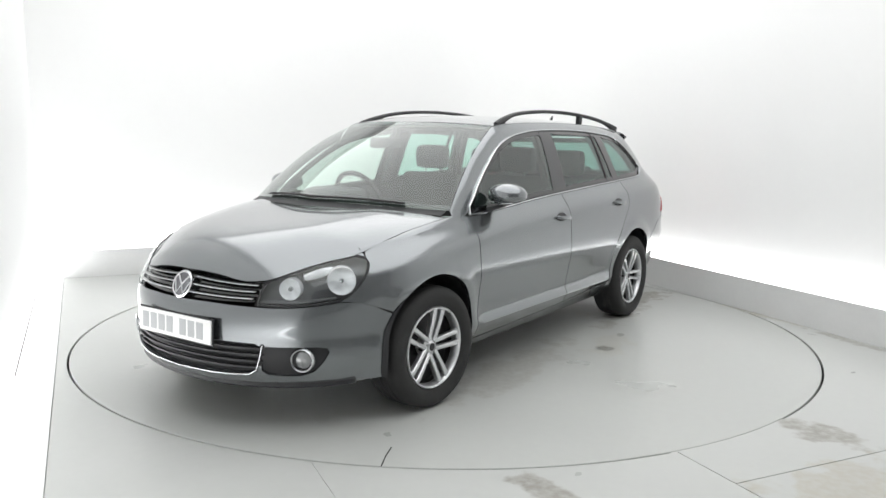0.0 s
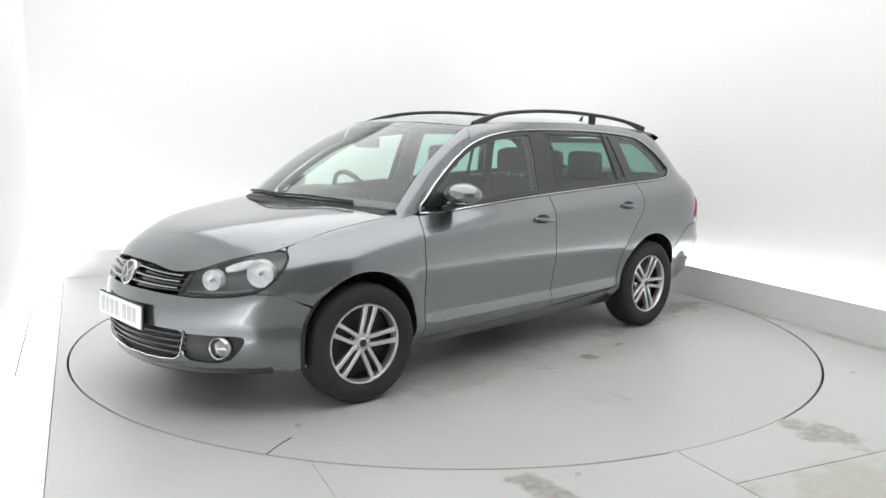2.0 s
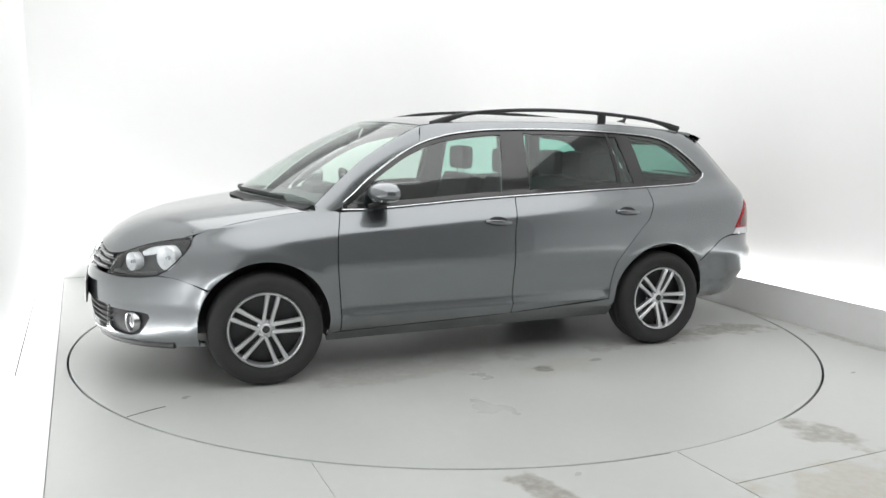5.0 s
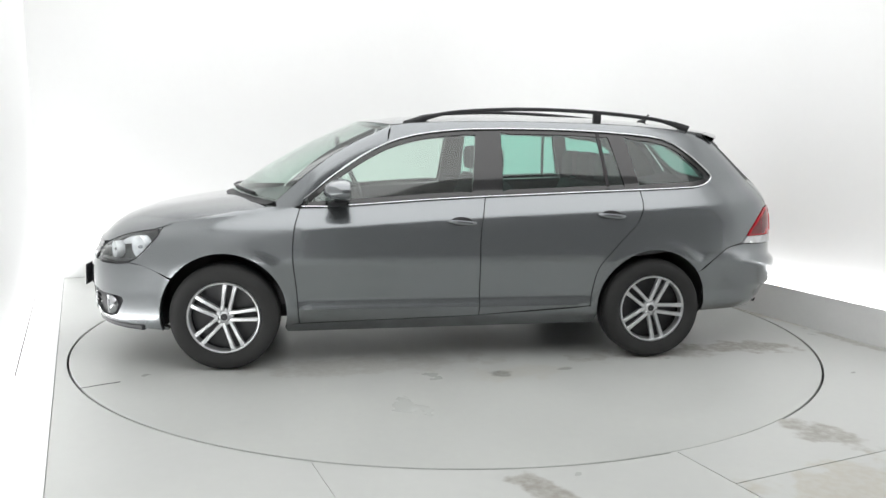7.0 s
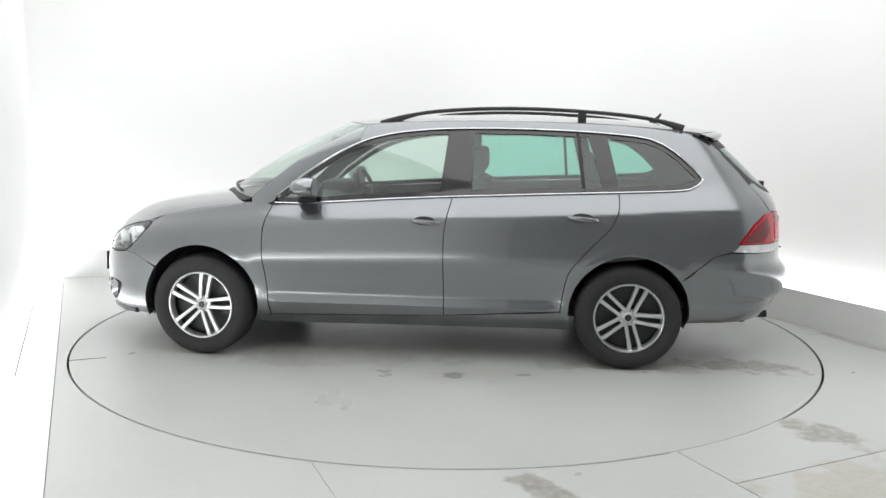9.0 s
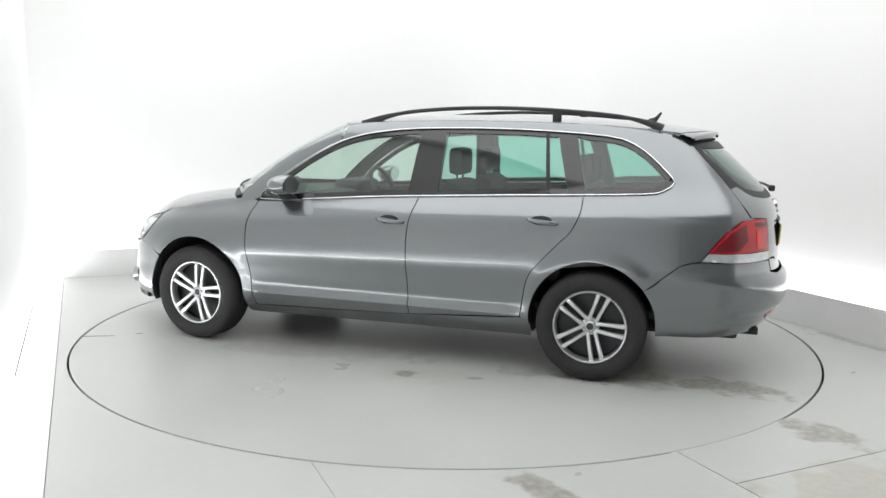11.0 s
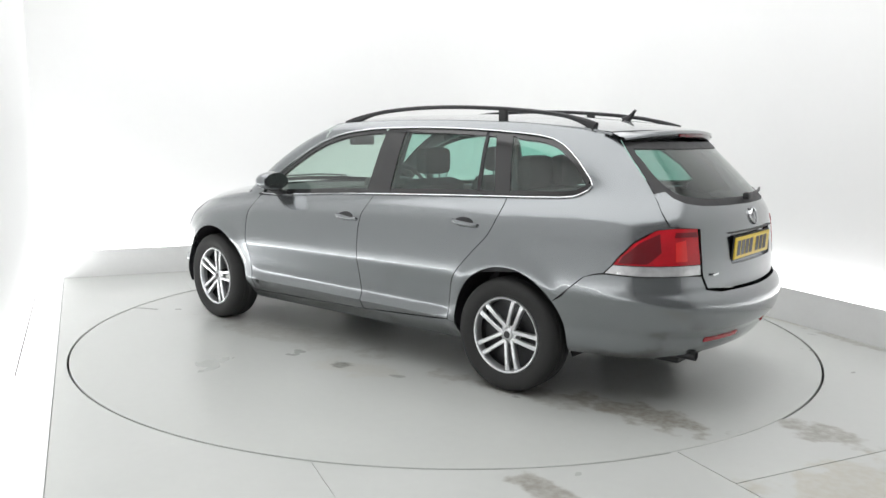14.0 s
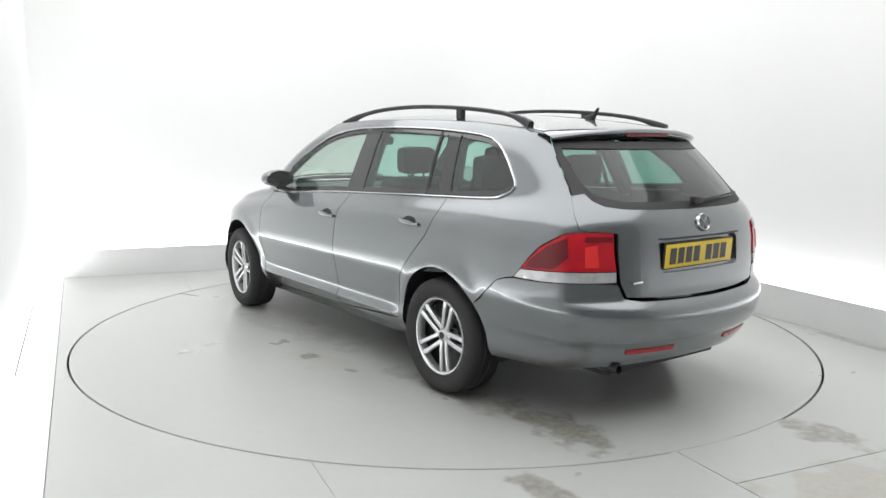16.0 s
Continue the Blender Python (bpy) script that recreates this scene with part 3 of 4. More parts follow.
# dark inner shell and floor pan behind the panel joints
inner = lambda x, z: (x, side(x, z)[1] - 0.022, z)
shell = [(2.0, 0.26), (1.95, 0.55), (1.64, 0.56), (1.55, 0.76), (1.0, 0.86), (0.8, 0.92), (-0.2, 0.985), (-1.2, 1.02), (-1.6, 1.03), (-1.92, 0.94), (-1.86, 0.62), (-1.86, 0.30)] + circle(HUB_R, R_ARCH + 0.004, 188, -8) + [(-0.93, 0.2), (0.93, 0.2)] + circle(HUB_F, R_ARCH + 0.004, 194, -14)
both("inner_shell", shell, 0.04, M_BLACK, "black inner body behind the panel joints", thick=0.0, f=inner)
part("floor_pan", box_bm(3.9, 0.86, 0.10, (-0.12, 0, 0.26), 0.02), M_BLACK, car, "black underside")
part("floor_pan", box_bm(1.8, 1.46, 0.08, (0, 0, 0.25), 0.02), M_BLACK, car, "black underside")
for hub in (HUB_F, HUB_R):
    for sgn in (1, -1):
        bm = bmesh.new()
        rows = []
        for y in (0.845, 0.60, 0.43):
            rows.append([bm.verts.new((x, sgn * min(y, wide(x, z) - 0.012) if y > 0.8 else sgn * y, z)) for x, z in circle(hub, R_ARCH + 0.002, -16, 196, 28)])
        for a, b in zip(rows, rows[1:]):
            for k in range(28):
                bm.faces.new((a[k], a[k + 1], b[k + 1], b[k]))
        c = bm.verts.new((hub[0], sgn * 0.43, hub[1]))
        for k in range(28):
            bm.faces.new((rows[-1][k], rows[-1][k + 1], c))
        part("arch_liner", bm, M_BLACK, car, "black plastic wheel arch liner")

# bonnet, wing tops, roof, pillars
EDGE_H = [(0.985, 0.735), (1.2, 0.722), (1.35, 0.71), (1.5, 0.696), (1.627, 0.674), (1.69, 0.648), (1.748, 0.606), (1.85, 0.535), (1.92, 0.485), (1.99, 0.425), (2.048, 0.31), (2.074, 0.16), (2.081, 0.0)]
EDGE_H = [(p[0], p[1]) for p in spline(EDGE_H, 4)]
COWL = [(1.295 - 0.30 * (y / 0.725) ** 2 + 0.03, y) for y in [0.70 - 0.07 * k for k in range(21)]]
poly = [(x, y) for x, y in EDGE_H] + [(x, -y) for x, y in EDGE_H[-2::-1]] + COWL[::-1]
lid = part("bonnet", patch(poly, 0.02, bonnet, thick=0.02), M_PAINT, car)
part("bonnet_slam_panel", patch([p for p in shrink(poly, -0.016) if p[0] < 1.60], 0.025, bonnet, thick=0.0, lift=-0.007), M_PAINT, lid)
for sgn in (1, -1):
    bm = bmesh.new()
    rows = []
    pts = [p for p in EDGE_H if p[0] < 1.64]
    for x, y in pts:
        y += 0.004
        a = Vector(bonnet(x, y))
        zt = min(BELT(x), 0.93) - 0.001
        c = Vector(side(x, zt))
        d = Vector(side(x, zt - 0.03))
        m = (a + c) / 2 + ((c - d).normalized() * 0.006) + Vector((0, 0, 0.004))
        row = []
        for k in range(9):
            t = k / 8
            p = a * (1 - t) ** 2 + m * 2 * t * (1 - t) + c * t * t
            row.append(bm.verts.new((p.x, p.y * sgn, p.z)))
        rows.append(row)
    # the front end comes down to the lamp, the rear end joins the screen pillar
    tip = [Vector(bonnet(1.688, 0.652)).lerp(Vector(nose(1.040, 0.802)), k / 4) for k in range(4)] + [Vector(nose(1.040, 0.802)).lerp(Vector(nose(1.094, 0.793)), k / 4) for k in range(5)]
    rows.append([bm.verts.new((p.x, p.y * sgn, p.z)) for p in tip])
    o, e = Vector(side(0.90, 0.925)), Vector(screen_edge(0, 1.0)) + Vector((-0.006, 0, 0))
    m = (o + e) / 2 + Vector((0.008, 0.008, 0.006))
    base = [e * (1 - t) ** 2 + m * 2 * t * (1 - t) + o * t * t for t in [k / 8 for k in range(9)]]
    rows.insert(0, [bm.verts.new((p.x, p.y * sgn, p.z)) for p in base])
    for a, b in zip(rows, rows[1:]):
        for k in range(8):
            bm.faces.new((a[k], a[k + 1], b[k + 1], b[k]))
    bmesh.ops.recalc_face_normals(bm, faces=bm.faces)
    part("wing_top", bm, M_PAINT, car)
rf = [(0.50 - 0.19 * y * y - 0.004, 0.555 * y) for y in [1 - 0.1 * k for k in range(21)]]
rr = [(-1.90 + 0.20 * y * y, 0.545 * y) for y in [-1 + 0.1 * k for k in range(21)]]
part("roof", patch(rf + rr, 0.04, roof_at, thick=0.02), M_PAINT, car)
part("headliner", patch([(x, y * 0.97) for x, y in rf + rr], 0.06, lambda x, y: (x, y, roof_at(x, y)[2] - 0.03), thick=0), M_HEADLINER, car, "pale grey headliner")
for sgn in (1, -1):
    # windscreen pillar between the chrome line and the glass
    outer = [Vector(side(x, z)) for x, z in [(p[0], p[1]) for p in spline([(0.90, 0.925), (0.84, 0.95), (0.761, 1.035), (0.658, 1.12), (0.489, 1.233), (0.335, 1.308)], 4)]]
    n = len(outer) - 1
    bm = bmesh.new()
    rows = []
    for k, o in enumerate(outer):
        e = Vector(screen_edge(k / n, 1.0)) + Vector((-0.006, 0, 0.0))
        m = (o + e) / 2 + Vector((0.02, 0.02, 0.015)) * min(1, 0.4 + 1.5 * k / n)
        rows.append([bm.verts.new(((o * (1 - t) ** 2 + m * 2 * t * (1 - t) + e * t * t) * Vector((1, 1, 1)).length / math.sqrt(3))) for t in [i / 6 for i in range(7)]])
    for a, b in zip(rows, rows[1:]):
        for i in range(6):
            bm.faces.new((a[i], a[i + 1], b[i + 1], b[i]))
    for v in bm.verts:
        v.co.y *= sgn
    bmesh.ops.recalc_face_normals(bm, faces=bm.faces)
    part("windscreen_pillar", bm, M_PAINT, car)

# glass
scr = [(v, y) for v, y in [(0, -1), (0, 1), (1, 1), (1, -1)]]
ob = part("windscreen", patch(scr, 0.04, screen_edge, thick=0.0), M_GLASS, car, "clear windscreen with green tint")
ob.visible_shadow = False
# wipers and scuttle under the screen
bm = bmesh.new()
rows = [[bm.verts.new(Vector(screen_edge(0, y)) + Vector(d)) for y in [-0.98 + 0.098 * k for k in range(21)]] for d in ((0.045, 0, -0.022), (0.0, 0, -0.008), (-0.02, 0, 0.012))]
for a, b in zip(rows, rows[1:]):
    for k in range(20):
        bm.faces.new((a[k], a[k + 1], b[k + 1], b[k]))
part("scuttle", bm, M_BLACK, car, "black scuttle panel")
for y0, y1 in ((-0.55, 0.05), (-0.02, 0.74)):
    pts = [Vector(screen_edge(0.022 + 0.010 * math.sin(3 * k / 10), y0 + (y1 - y0) * k / 10)) + Vector((0.008, 0, 0.009)) for k in range(11)]
    part("windscreen_wiper", tube(pts, 0.016, 0.013), M_BLACK, car, "black wiper")


def cut(poly, xa, xb, m=0.0):
    """The part of an outline between two x, where each bound is a line through ((x, z), (x, z))."""
    out = list(poly)
    for (p, q), keep in ((xa, 1), (xb, -1)):
        res = []
        f = lambda s: keep * ((s[0] - p[0]) * (q[1] - p[1]) - (s[1] - p[1]) * (q[0] - p[0]))
        for i in range(len(out)):
            a, b = out[i - 1], out[i]
            fa, fb = f(a), f(b)
            if (fa > 0) != (fb > 0):
                t = fa / (fa - fb)
                res.append((a[0] + t * (b[0] - a[0]), a[1] + t * (b[1] - a[1])))
            if fb > 0:
                res.append(b)
        out = res
    return out


BACKL, FAR = ((2, 0), (2, 2)), ((-3, 0), (-3, 2))
B1 = ((-0.165, 0.95), (-0.218, 1.42))     # front door glass ends
B2 = ((-0.335, 0.95), (-0.345, 1.42))     # rear door glass begins
C1 = ((-1.155, 0.95), (-1.030, 1.42))     # rear door glass ends
C2 = ((-1.225, 0.95), (-1.115, 1.42))     # quarter glass begins
IN = shrink(BAND, 0.020)
panes = [cut(IN, B1, BACKL), cut(IN, C1, B2), cut(IN, FAR, C2)]
for poly, nm, lab, mt in zip(panes, ("front_side_window", "rear_side_window", "quarter_window"),
                             ("clear front door glass", "tinted rear door glass", "tinted rear quarter glass"), (M_GLASS, M_GLASSREAR, M_GLASSREAR)):
    for ob in both(nm, poly, 0.05, mt, lab, thick=0.0, f=lambda x, z: (x, side(x, z)[1] - 0.008, z)):
        ob.visible_shadow = False
# black frame of the windows with the three openings in it
both("window_frame", shrink(BAND, 0.006), 0.018, M_GLOSSBLACK, "black window frame and pillars", holes=[shrink(p, 0.012) for p in panes], thick=0.02, f=lambda x, z: (x, side(x, z)[1] - 0.004, z))
# upright bar between the drop glass and the fixed light of each rear door
both("window_divider", [(-1.020, 1.026), (-0.978, 1.384), (-0.958, 1.385), (-0.998, 1.025)], 0.02, M_BLACK, "black upright window divider", thick=0.015, lift=0.002, f=lambda x, z: (x, side(x, z)[1] - 0.006, z))
for sgn in (1, -1):
    pts = [Vector(side(*p)) * 1 + Vector((0, 0.003, 0)) for p in BAND[::2]]
    bm = tube([(p.x, p.y * sgn, p.z) for p in pts], 0.008, 0.017, closed=True, sides=6, up=(0, 1, 0))
    part("chrome_trim", bm, M_CHROME, car, "bright chrome window trim")

# roof rails
RAIL = spline([(0.225, 1.408), (0.10, 1.452), (-0.05, 1.486), (-0.28, 1.507), (-0.55, 1.516), (-0.85, 1.511), (-1.15, 1.493), (-1.38, 1.468), (-1.52, 1.435), (-1.60, 1.404)], 3)
for sgn in (1, -1):
    n = len(RAIL) - 1
    hs = [0.024 + 0.03 * max(0, 1 - min(k, n - k) / 5) for k in range(n + 1)]
    bm = tube([(p[0], sgn * (0.505 + 0.03 * max(0, 1 - min(k, n - k) / 6)), p[1]) for k, p in enumerate(RAIL)], 0.034, hs)
    rail = part("roof_rail", bm, M_BLACK, car, "matt black roof rail")
    part("rail_post", box_bm(0.05, 0.03, 0.06, (-1.0, sgn * 0.505, 1.47), 0.006), M_BLACK, rail)

# ---- nose ----


def mirror_poly(poly):
    return [(-p[0], p[1]) for p in poly][::-1]


def yz(pts):
    """Nose outline from (y, z) pairs."""
    return [(na(y, z), z) for y, z in pts]


def deeper(f, d):
    return lambda a, z: tuple(Vector(f(a, z)) + Vector((-d, 0, 0)))


INTAKE = yz([(-0.462, 0.425), (-0.43, 0.30), (-0.39, 0.278), (-0.2, 0.268), (0, 0.265), (0.2, 0.268), (0.39, 0.278), (0.43, 0.30), (0.462, 0.425), (0.2, 0.432), (0, 0.434), (-0.2, 0.432)])
FOGHOLE = [(0.528, 0.300), (0.56, 0.281), (0.65, 0.275), (0.754, 0.276), (0.83, 0.294), (0.888, 0.340), (0.925, 0.382), (0.915, 0.402), (0.86, 0.409), (0.719, 0.411), (0.535, 0.414)]
arch_nose = [(nose_x(x, z), z) for x, z in circle(HUB_F, R_ARCH, 34, -12, 12)]
half = [(nose_x(1.735, 0.5985), 0.5985), (nose_x(1.66, 0.5697), 0.5697)] + arch_nose + yz([(0.80, 0.235), (0.6, 0.222), (0.4, 0.212), (0.2, 0.206)])
top = yz([(0.2, 0.594)]) + [(a, z - 0.005) for a, z in LAMP_FOOT + [LAMP_BACK[-1]]]
poly = top + half + [(0, 0.205)] + [(-a, z) for a, z in (top + half)[::-1]] + [(0, 0.593)]
bumper = part("front_bumper", patch(poly, 0.02, nose, holes=[INTAKE, FOGHOLE, mirror_poly(FOGHOLE)], thick=0.03, sy=0.018), M_PAINT, car)
part("intake_back", patch(shrink(INTAKE, -0.03), 0.03, deeper(nose, 0.035), thick=0), M_BLACK, bumper, "black lower intake")
for sgn in (1, -1):
    hole = FOGHOLE if sgn > 0 else mirror_poly(FOGHOLE)
    part("fog_lamp_surround", patch(shrink(hole, -0.03), 0.02, deeper(nose, 0.022), thick=0), M_BLACK, bumper, "black fog lamp surround")
    p = Vector(nose(na(0.578), 0.350)) - Vector((0.02, 0, 0))
    q = Vector((p.x, sgn * p.y, p.z))
    turn = Matrix.Rotation(radians(sgn * 22), 4, "Z")
    bm = lathe([(0.001, 0.018), (0.02, 0.016), (0.038, 0.006), (0.044, -0.02)], 28, "x")
    fog = part("fog_lamp", bm, M_FOG, bumper, "round clear fog lamp")
    fog.matrix_basis = Matrix.Translation(q) @ turn
    bm = lathe([(0.043, -0.01), (0.046, 0.02), (0.052, 0.024), (0.057, 0.016), (0.058, -0.01)], 28, "x")
    part("chrome_ring", bm, M_DULL, fog, "chrome ring")
for z in (0.312, 0.342, 0.372, 0.402):
    w = 0.42 + (z - 0.30) * 0.25
    part("intake_slat", tube([Vector(nose(na(w * k / 8), z)) - Vector((0.018, 0, 0)) for k in range(-8, 9)], 0.02, 0.011, sides=6), M_BLACK, bumper)
part("chrome_strip", tube([Vector(nose(a, z)) + Vector((0.004, 0, 0)) for a, z in yz([(-0.460, 0.420), (-0.445, 0.355), (-0.425, 0.302), (-0.39, 0.280), (-0.3, 0.273), (-0.2, 0.270), (0, 0.267), (0.2, 0.270), (0.3, 0.273), (0.39, 0.280), (0.425, 0.302), (0.445, 0.355), (0.460, 0.420)])], 0.004, 0.0045, sides=6), M_DULL, bumper, "thin chrome strip")
# lower lip
part("lower_lip", tube([Vector(nose(na(y), 0.222 + 0.02 * abs(y))) - Vector((0.012, 0, 0)) for y in [k * 0.08 for k in range(-9, 10)]], 0.04, 0.035), M_BLACK, bumper, "dark lower lip")

# upper grille
zb_ = lambda x, y: bonnet(x, y)[2]
GR = yz([(0, 0.599), (0.2, 0.600), (0.398, 0.604), (0.428, 0.69)]) + [(na(y, zb_(x, y) - 0.004), zb_(x, y) - 0.012) for x, y in EDGE_H if x > 2.02]
GR = GR + [(-a, z) for a, z in GR[::-1]]
grille = part("grille", patch(GR, 0.02, deeper(nose, 0.02), thick=0.0, sy=0.012), M_GLOSSBLACK, car, "gloss black upper grille")
for z, th, rise in ((0.625, 0.010, 0.004), (0.654, 0.011, 0.008), (0.680, 0.010, 0.014)):
    for sgn in (1, -1):
        pts = [Vector(nose(na(sgn * (0.06 + 0.345 * k / 8), z), z + rise * (1 - k / 8) ** 1.5)) - Vector((0.004, 0, 0)) for k in range(9)]
        bar = part("grille_slat", tube(pts, 0.024, th * 1.4, sides=6), M_GLOSSBLACK, grille)
        part("chrome_edge", tube([p + Vector((0.012, 0, -0.002)) for p in pts], 0.005, 0.005, sides=6), M_CHROME, bar, "thin chrome edge")


def badge(name, at, turn, r):
    bm = lathe([(0.001, 0.004), (r * 0.80, 0.004), (r * 0.82, 0.0)], 32, "x")
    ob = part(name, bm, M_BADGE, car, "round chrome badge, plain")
    ob.matrix_basis = Matrix.Translation(at) @ turn
    part("badge_ring", lathe([(r * 0.80, 0.0), (r * 0.82, 0.010), (r * 0.92, 0.013), (r, 0.008), (r * 1.02, -0.004)], 32, "x"), M_CHROME, ob)
    bm = bmesh.new()
    for s in (1, -1):
        tube([(0.007, s * r * 0.55, r * 0.60), (0.008, 0, -r * 0.05), ], r * 0.17, 0.008, bm=bm, sides=6, up=(1, 0, 0))
        tube([(0.007, s * r * 0.78, r * 0.2), (0.008, s * r * 0.36, -r * 0.68), (0.008, 0, -r * 0.05)], r * 0.17, 0.008, bm=bm, sides=6, up=(1, 0, 0))
    part("badge_mark", bm, M_CHROME, ob, "plain chrome bars")
    return ob


badge("front_badge", (2.118, 0, 0.652), Matrix.Rotation(radians(-22), 4, "Y"), 0.066)


def plate(name, at, turn, material, ink, label):
    """A number plate with seven plain bars in place of its characters."""
    ob = part(name, box_bm(0.008, 0.52, 0.111, bevel=0.003), material, car, label)
    ob.matrix_basis = Matrix.Translation(at) @ turn
    part("plate_holder", box_bm(0.008, 0.535, 0.125, (-0.007, 0, 0), 0.003), M_BLACK, ob, "black plate holder")
    y = -0.235
    for k in range(7):
        part("plate_bar", box_bm(0.0016, 0.046, 0.076, (0.0046, y + 0.025, 0)), ink, ob, "plain bar")
        y += 0.060 + (0.035 if k == 3 else 0)
    return ob


plate("front_plate", (2.176, 0.0, 0.468), Matrix.Rotation(radians(-2), 4, "Y"), M_PLATEW, M_PALEINK, "white front number plate with faint grey bars")

# headlamps
LAMP = LAMP_FOOT + LAMP_BACK[::-1] + LAMP_TOP
M_HOUSE = mat("lamp_housing", (0.12, 0.123, 0.126), 0.3, metal=0.5)
M_REFLECTOR = mat("lamp_reflector", (0.88, 0.89, 0.90), 0.35, metal=0.25, coat=0.8, var=0.2, scale=30, bump=0.9, bscale=42)
for sgn in (1, -1):
    pl = LAMP if sgn > 0 else mirror_poly(LAMP)
    house = part("headlamp", patch(pl, 0.02, lambda a, z: tuple(Vector(nose(a, z)) - Vector((0.065, math.copysign(0.045, a), 0))), thick=0.0, sy=0.015), M_HOUSE, car, "headlamp with two round chrome reflectors")
    ob = part("lens", patch(pl, 0.02, nose, thick=0.0, sy=0.015), M_LENS, house, "clear lamp lens")
    ob.visible_shadow = False
    rim = [Vector(nose(a, z)) for a, z in shrink(pl, 0.004)]
    part("lamp_seal", tube(rim, 0.007, 0.007, closed=True, sides=6), M_BLACK, house, "black lamp seal")
    for a, z, r, rx in ((0.675, 0.660, 0.050, 1.0), (0.955, 0.693, 0.066, 1.0)):
        bm = lathe([(0.004, -0.004), (r * 0.35, -0.003), (r * 0.7, 0.004), (r * 0.93, 0.014), (r * 0.98, 0.017), (r, 0.010), (r * 1.01, -0.03)], 30, "x")
        bowl = part("reflector", bm, M_REFLECTOR, house, "chrome reflector bowl")
        x, y, zz = nose(a, z)
        bowl.matrix_basis = Matrix.Translation((x - 0.034, sgn * (y - 0.030), zz)) @ Matrix.Rotation(radians(sgn * (30 if a < 0.8 else 44)), 4, "Z")
        part("bulb", lathe([(0.001, 0.018), (0.008, 0.015), (0.011, 0.0), (0.011, -0.02)], 12, "x"), M_DULL, bowl, "bulb cap")
    brow = [Vector(nose(0.72 + 0.026 * k, 0.706 + 0.006 * k)) - Vector((0.036, 0.022, 0)) for k in range(7)]
    part("brow", tube([(p.x, sgn * p.y, p.z) for p in brow], 0.03, [0.026 + 0.016 * math.sin(math.pi * k / 6) for k in range(7)]), M_REFLECTOR, house, "chrome brow between the reflectors")
    foot = [Vector(nose(0.53 + 0.045 * k, 0.606 + 0.0035 * max(0, k - 5))) - Vector((0.026, 0.014, 0)) for k in range(10)]
    part("lamp_sill", tube([(p.x, sgn * p.y, p.z) for p in foot], 0.022, 0.014), M_HOUSE, house, "dark silver lamp foot")

# ---- tail ----


def tyz(pts):
    return [(ta(y, z), z) for y, z in pts]


def tx(pts, d=0.0):
    return [(tail_x(x, z) - d, z) for x, z in pts]


QEDGE = [(-2.09, 0.94), (-2.03, 1.02), (-1.93, 1.14), (-1.80, 1.28), (-1.715, 1.372)]
glow = tyz([(0.0, 1.022), (0.3, 1.024), (0.45, 1.029)]) + tx([(-2.10, 1.042), (-2.052, 1.066), (-2.01, 1.097)])
gl_half = glow + tx([(-1.955, 1.146), (-1.86, 1.240), (-1.775, 1.335)])
GLASS = gl_half + [(-a, z) for a, z in gl_half[::-1]]
ob = part("rear_window", patch(GLASS, 0.03, tail, thick=0.0, lift=-0.004, invert=True), M_GLASSTAIL, car, "dark tinted tailgate glass")
ob.visible_shadow = False
part("window_border", patch(GLASS, 0.016, tail, holes=[shrink(GLASS, 0.035)], thick=0.012, lift=0.0, invert=True), M_BLACK, car, "black glass border")
hatch_half = tyz([(0.0, 0.621), (0.3, 0.624), (0.49, 0.636), (0.522, 0.70)]) + [(ta(0.527, 0.9), 0.925)] + tx(QEDGE[:2] + [(-1.975, 1.085)], 0.004) + [p for p in glow[::-1] if p[1] < 1.10]
HATCH = hatch_half + [(-a, z) for a, z in hatch_half[::-1]]
NICHE = tyz([(-0.305, 0.752), (-0.285, 0.735), (0.285, 0.735), (0.305, 0.752), (0.305, 0.872), (0.285, 0.888), (-0.285, 0.888), (-0.305, 0.872)])
tailgate = part("tailgate", patch(HATCH, 0.022, tail, holes=[NICHE], thick=0.018, invert=True), M_PAINT, car)
part("plate_niche", patch(shrink(NICHE, -0.02), 0.03, lambda a, z: tuple(Vector(tail(a, z)) + Vector((0.020, 0, 0))), thick=0, invert=True), M_PAINT, tailgate)
# shade line of the crease above the plate, put in as a black bar
part("handle_strip", tube([Vector(tail(ta(0.3 * k / 5, 0.89), 0.893)) - Vector((0.008, 0, 0)) for k in range(-5, 6)], 0.016, 0.008), M_BLACK, tailgate, "thin black bar for the shaded tailgate crease")
# black strip between the side of the glass and the quarter panel
q_at = Curve1(*[(z, x) for x, z in QEDGE])
g_at = Curve1((1.066, -2.052), (1.097, -2.01), (1.146, -1.955), (1.240, -1.86), (1.335, -1.775), (1.38, -1.735))
for sgn in (1, -1):
    bm = bmesh.new()
    rows = []
    for k in range(25):
        z = 1.062 + 0.012 * k
        a0, a1 = tail_x(q_at(z) - 0.004, z), tail_x(g_at(z) - 0.006, z)
        rows.append([bm.verts.new(Vector((q[0], sgn * q[1], q[2]))) for q in (tail(a0 + (a1 - a0) * t / 3, z) for t in range(4))])
    for a, b in zip(rows, rows[1:]):
        for i in range(3):
            bm.faces.new((a[i], a[i + 1], b[i + 1], b[i]))
    bmesh.ops.recalc_face_normals(bm, faces=bm.faces)
    part("tailgate_side", bm, M_BLACK, tailgate, "gloss black strip beside the glass")
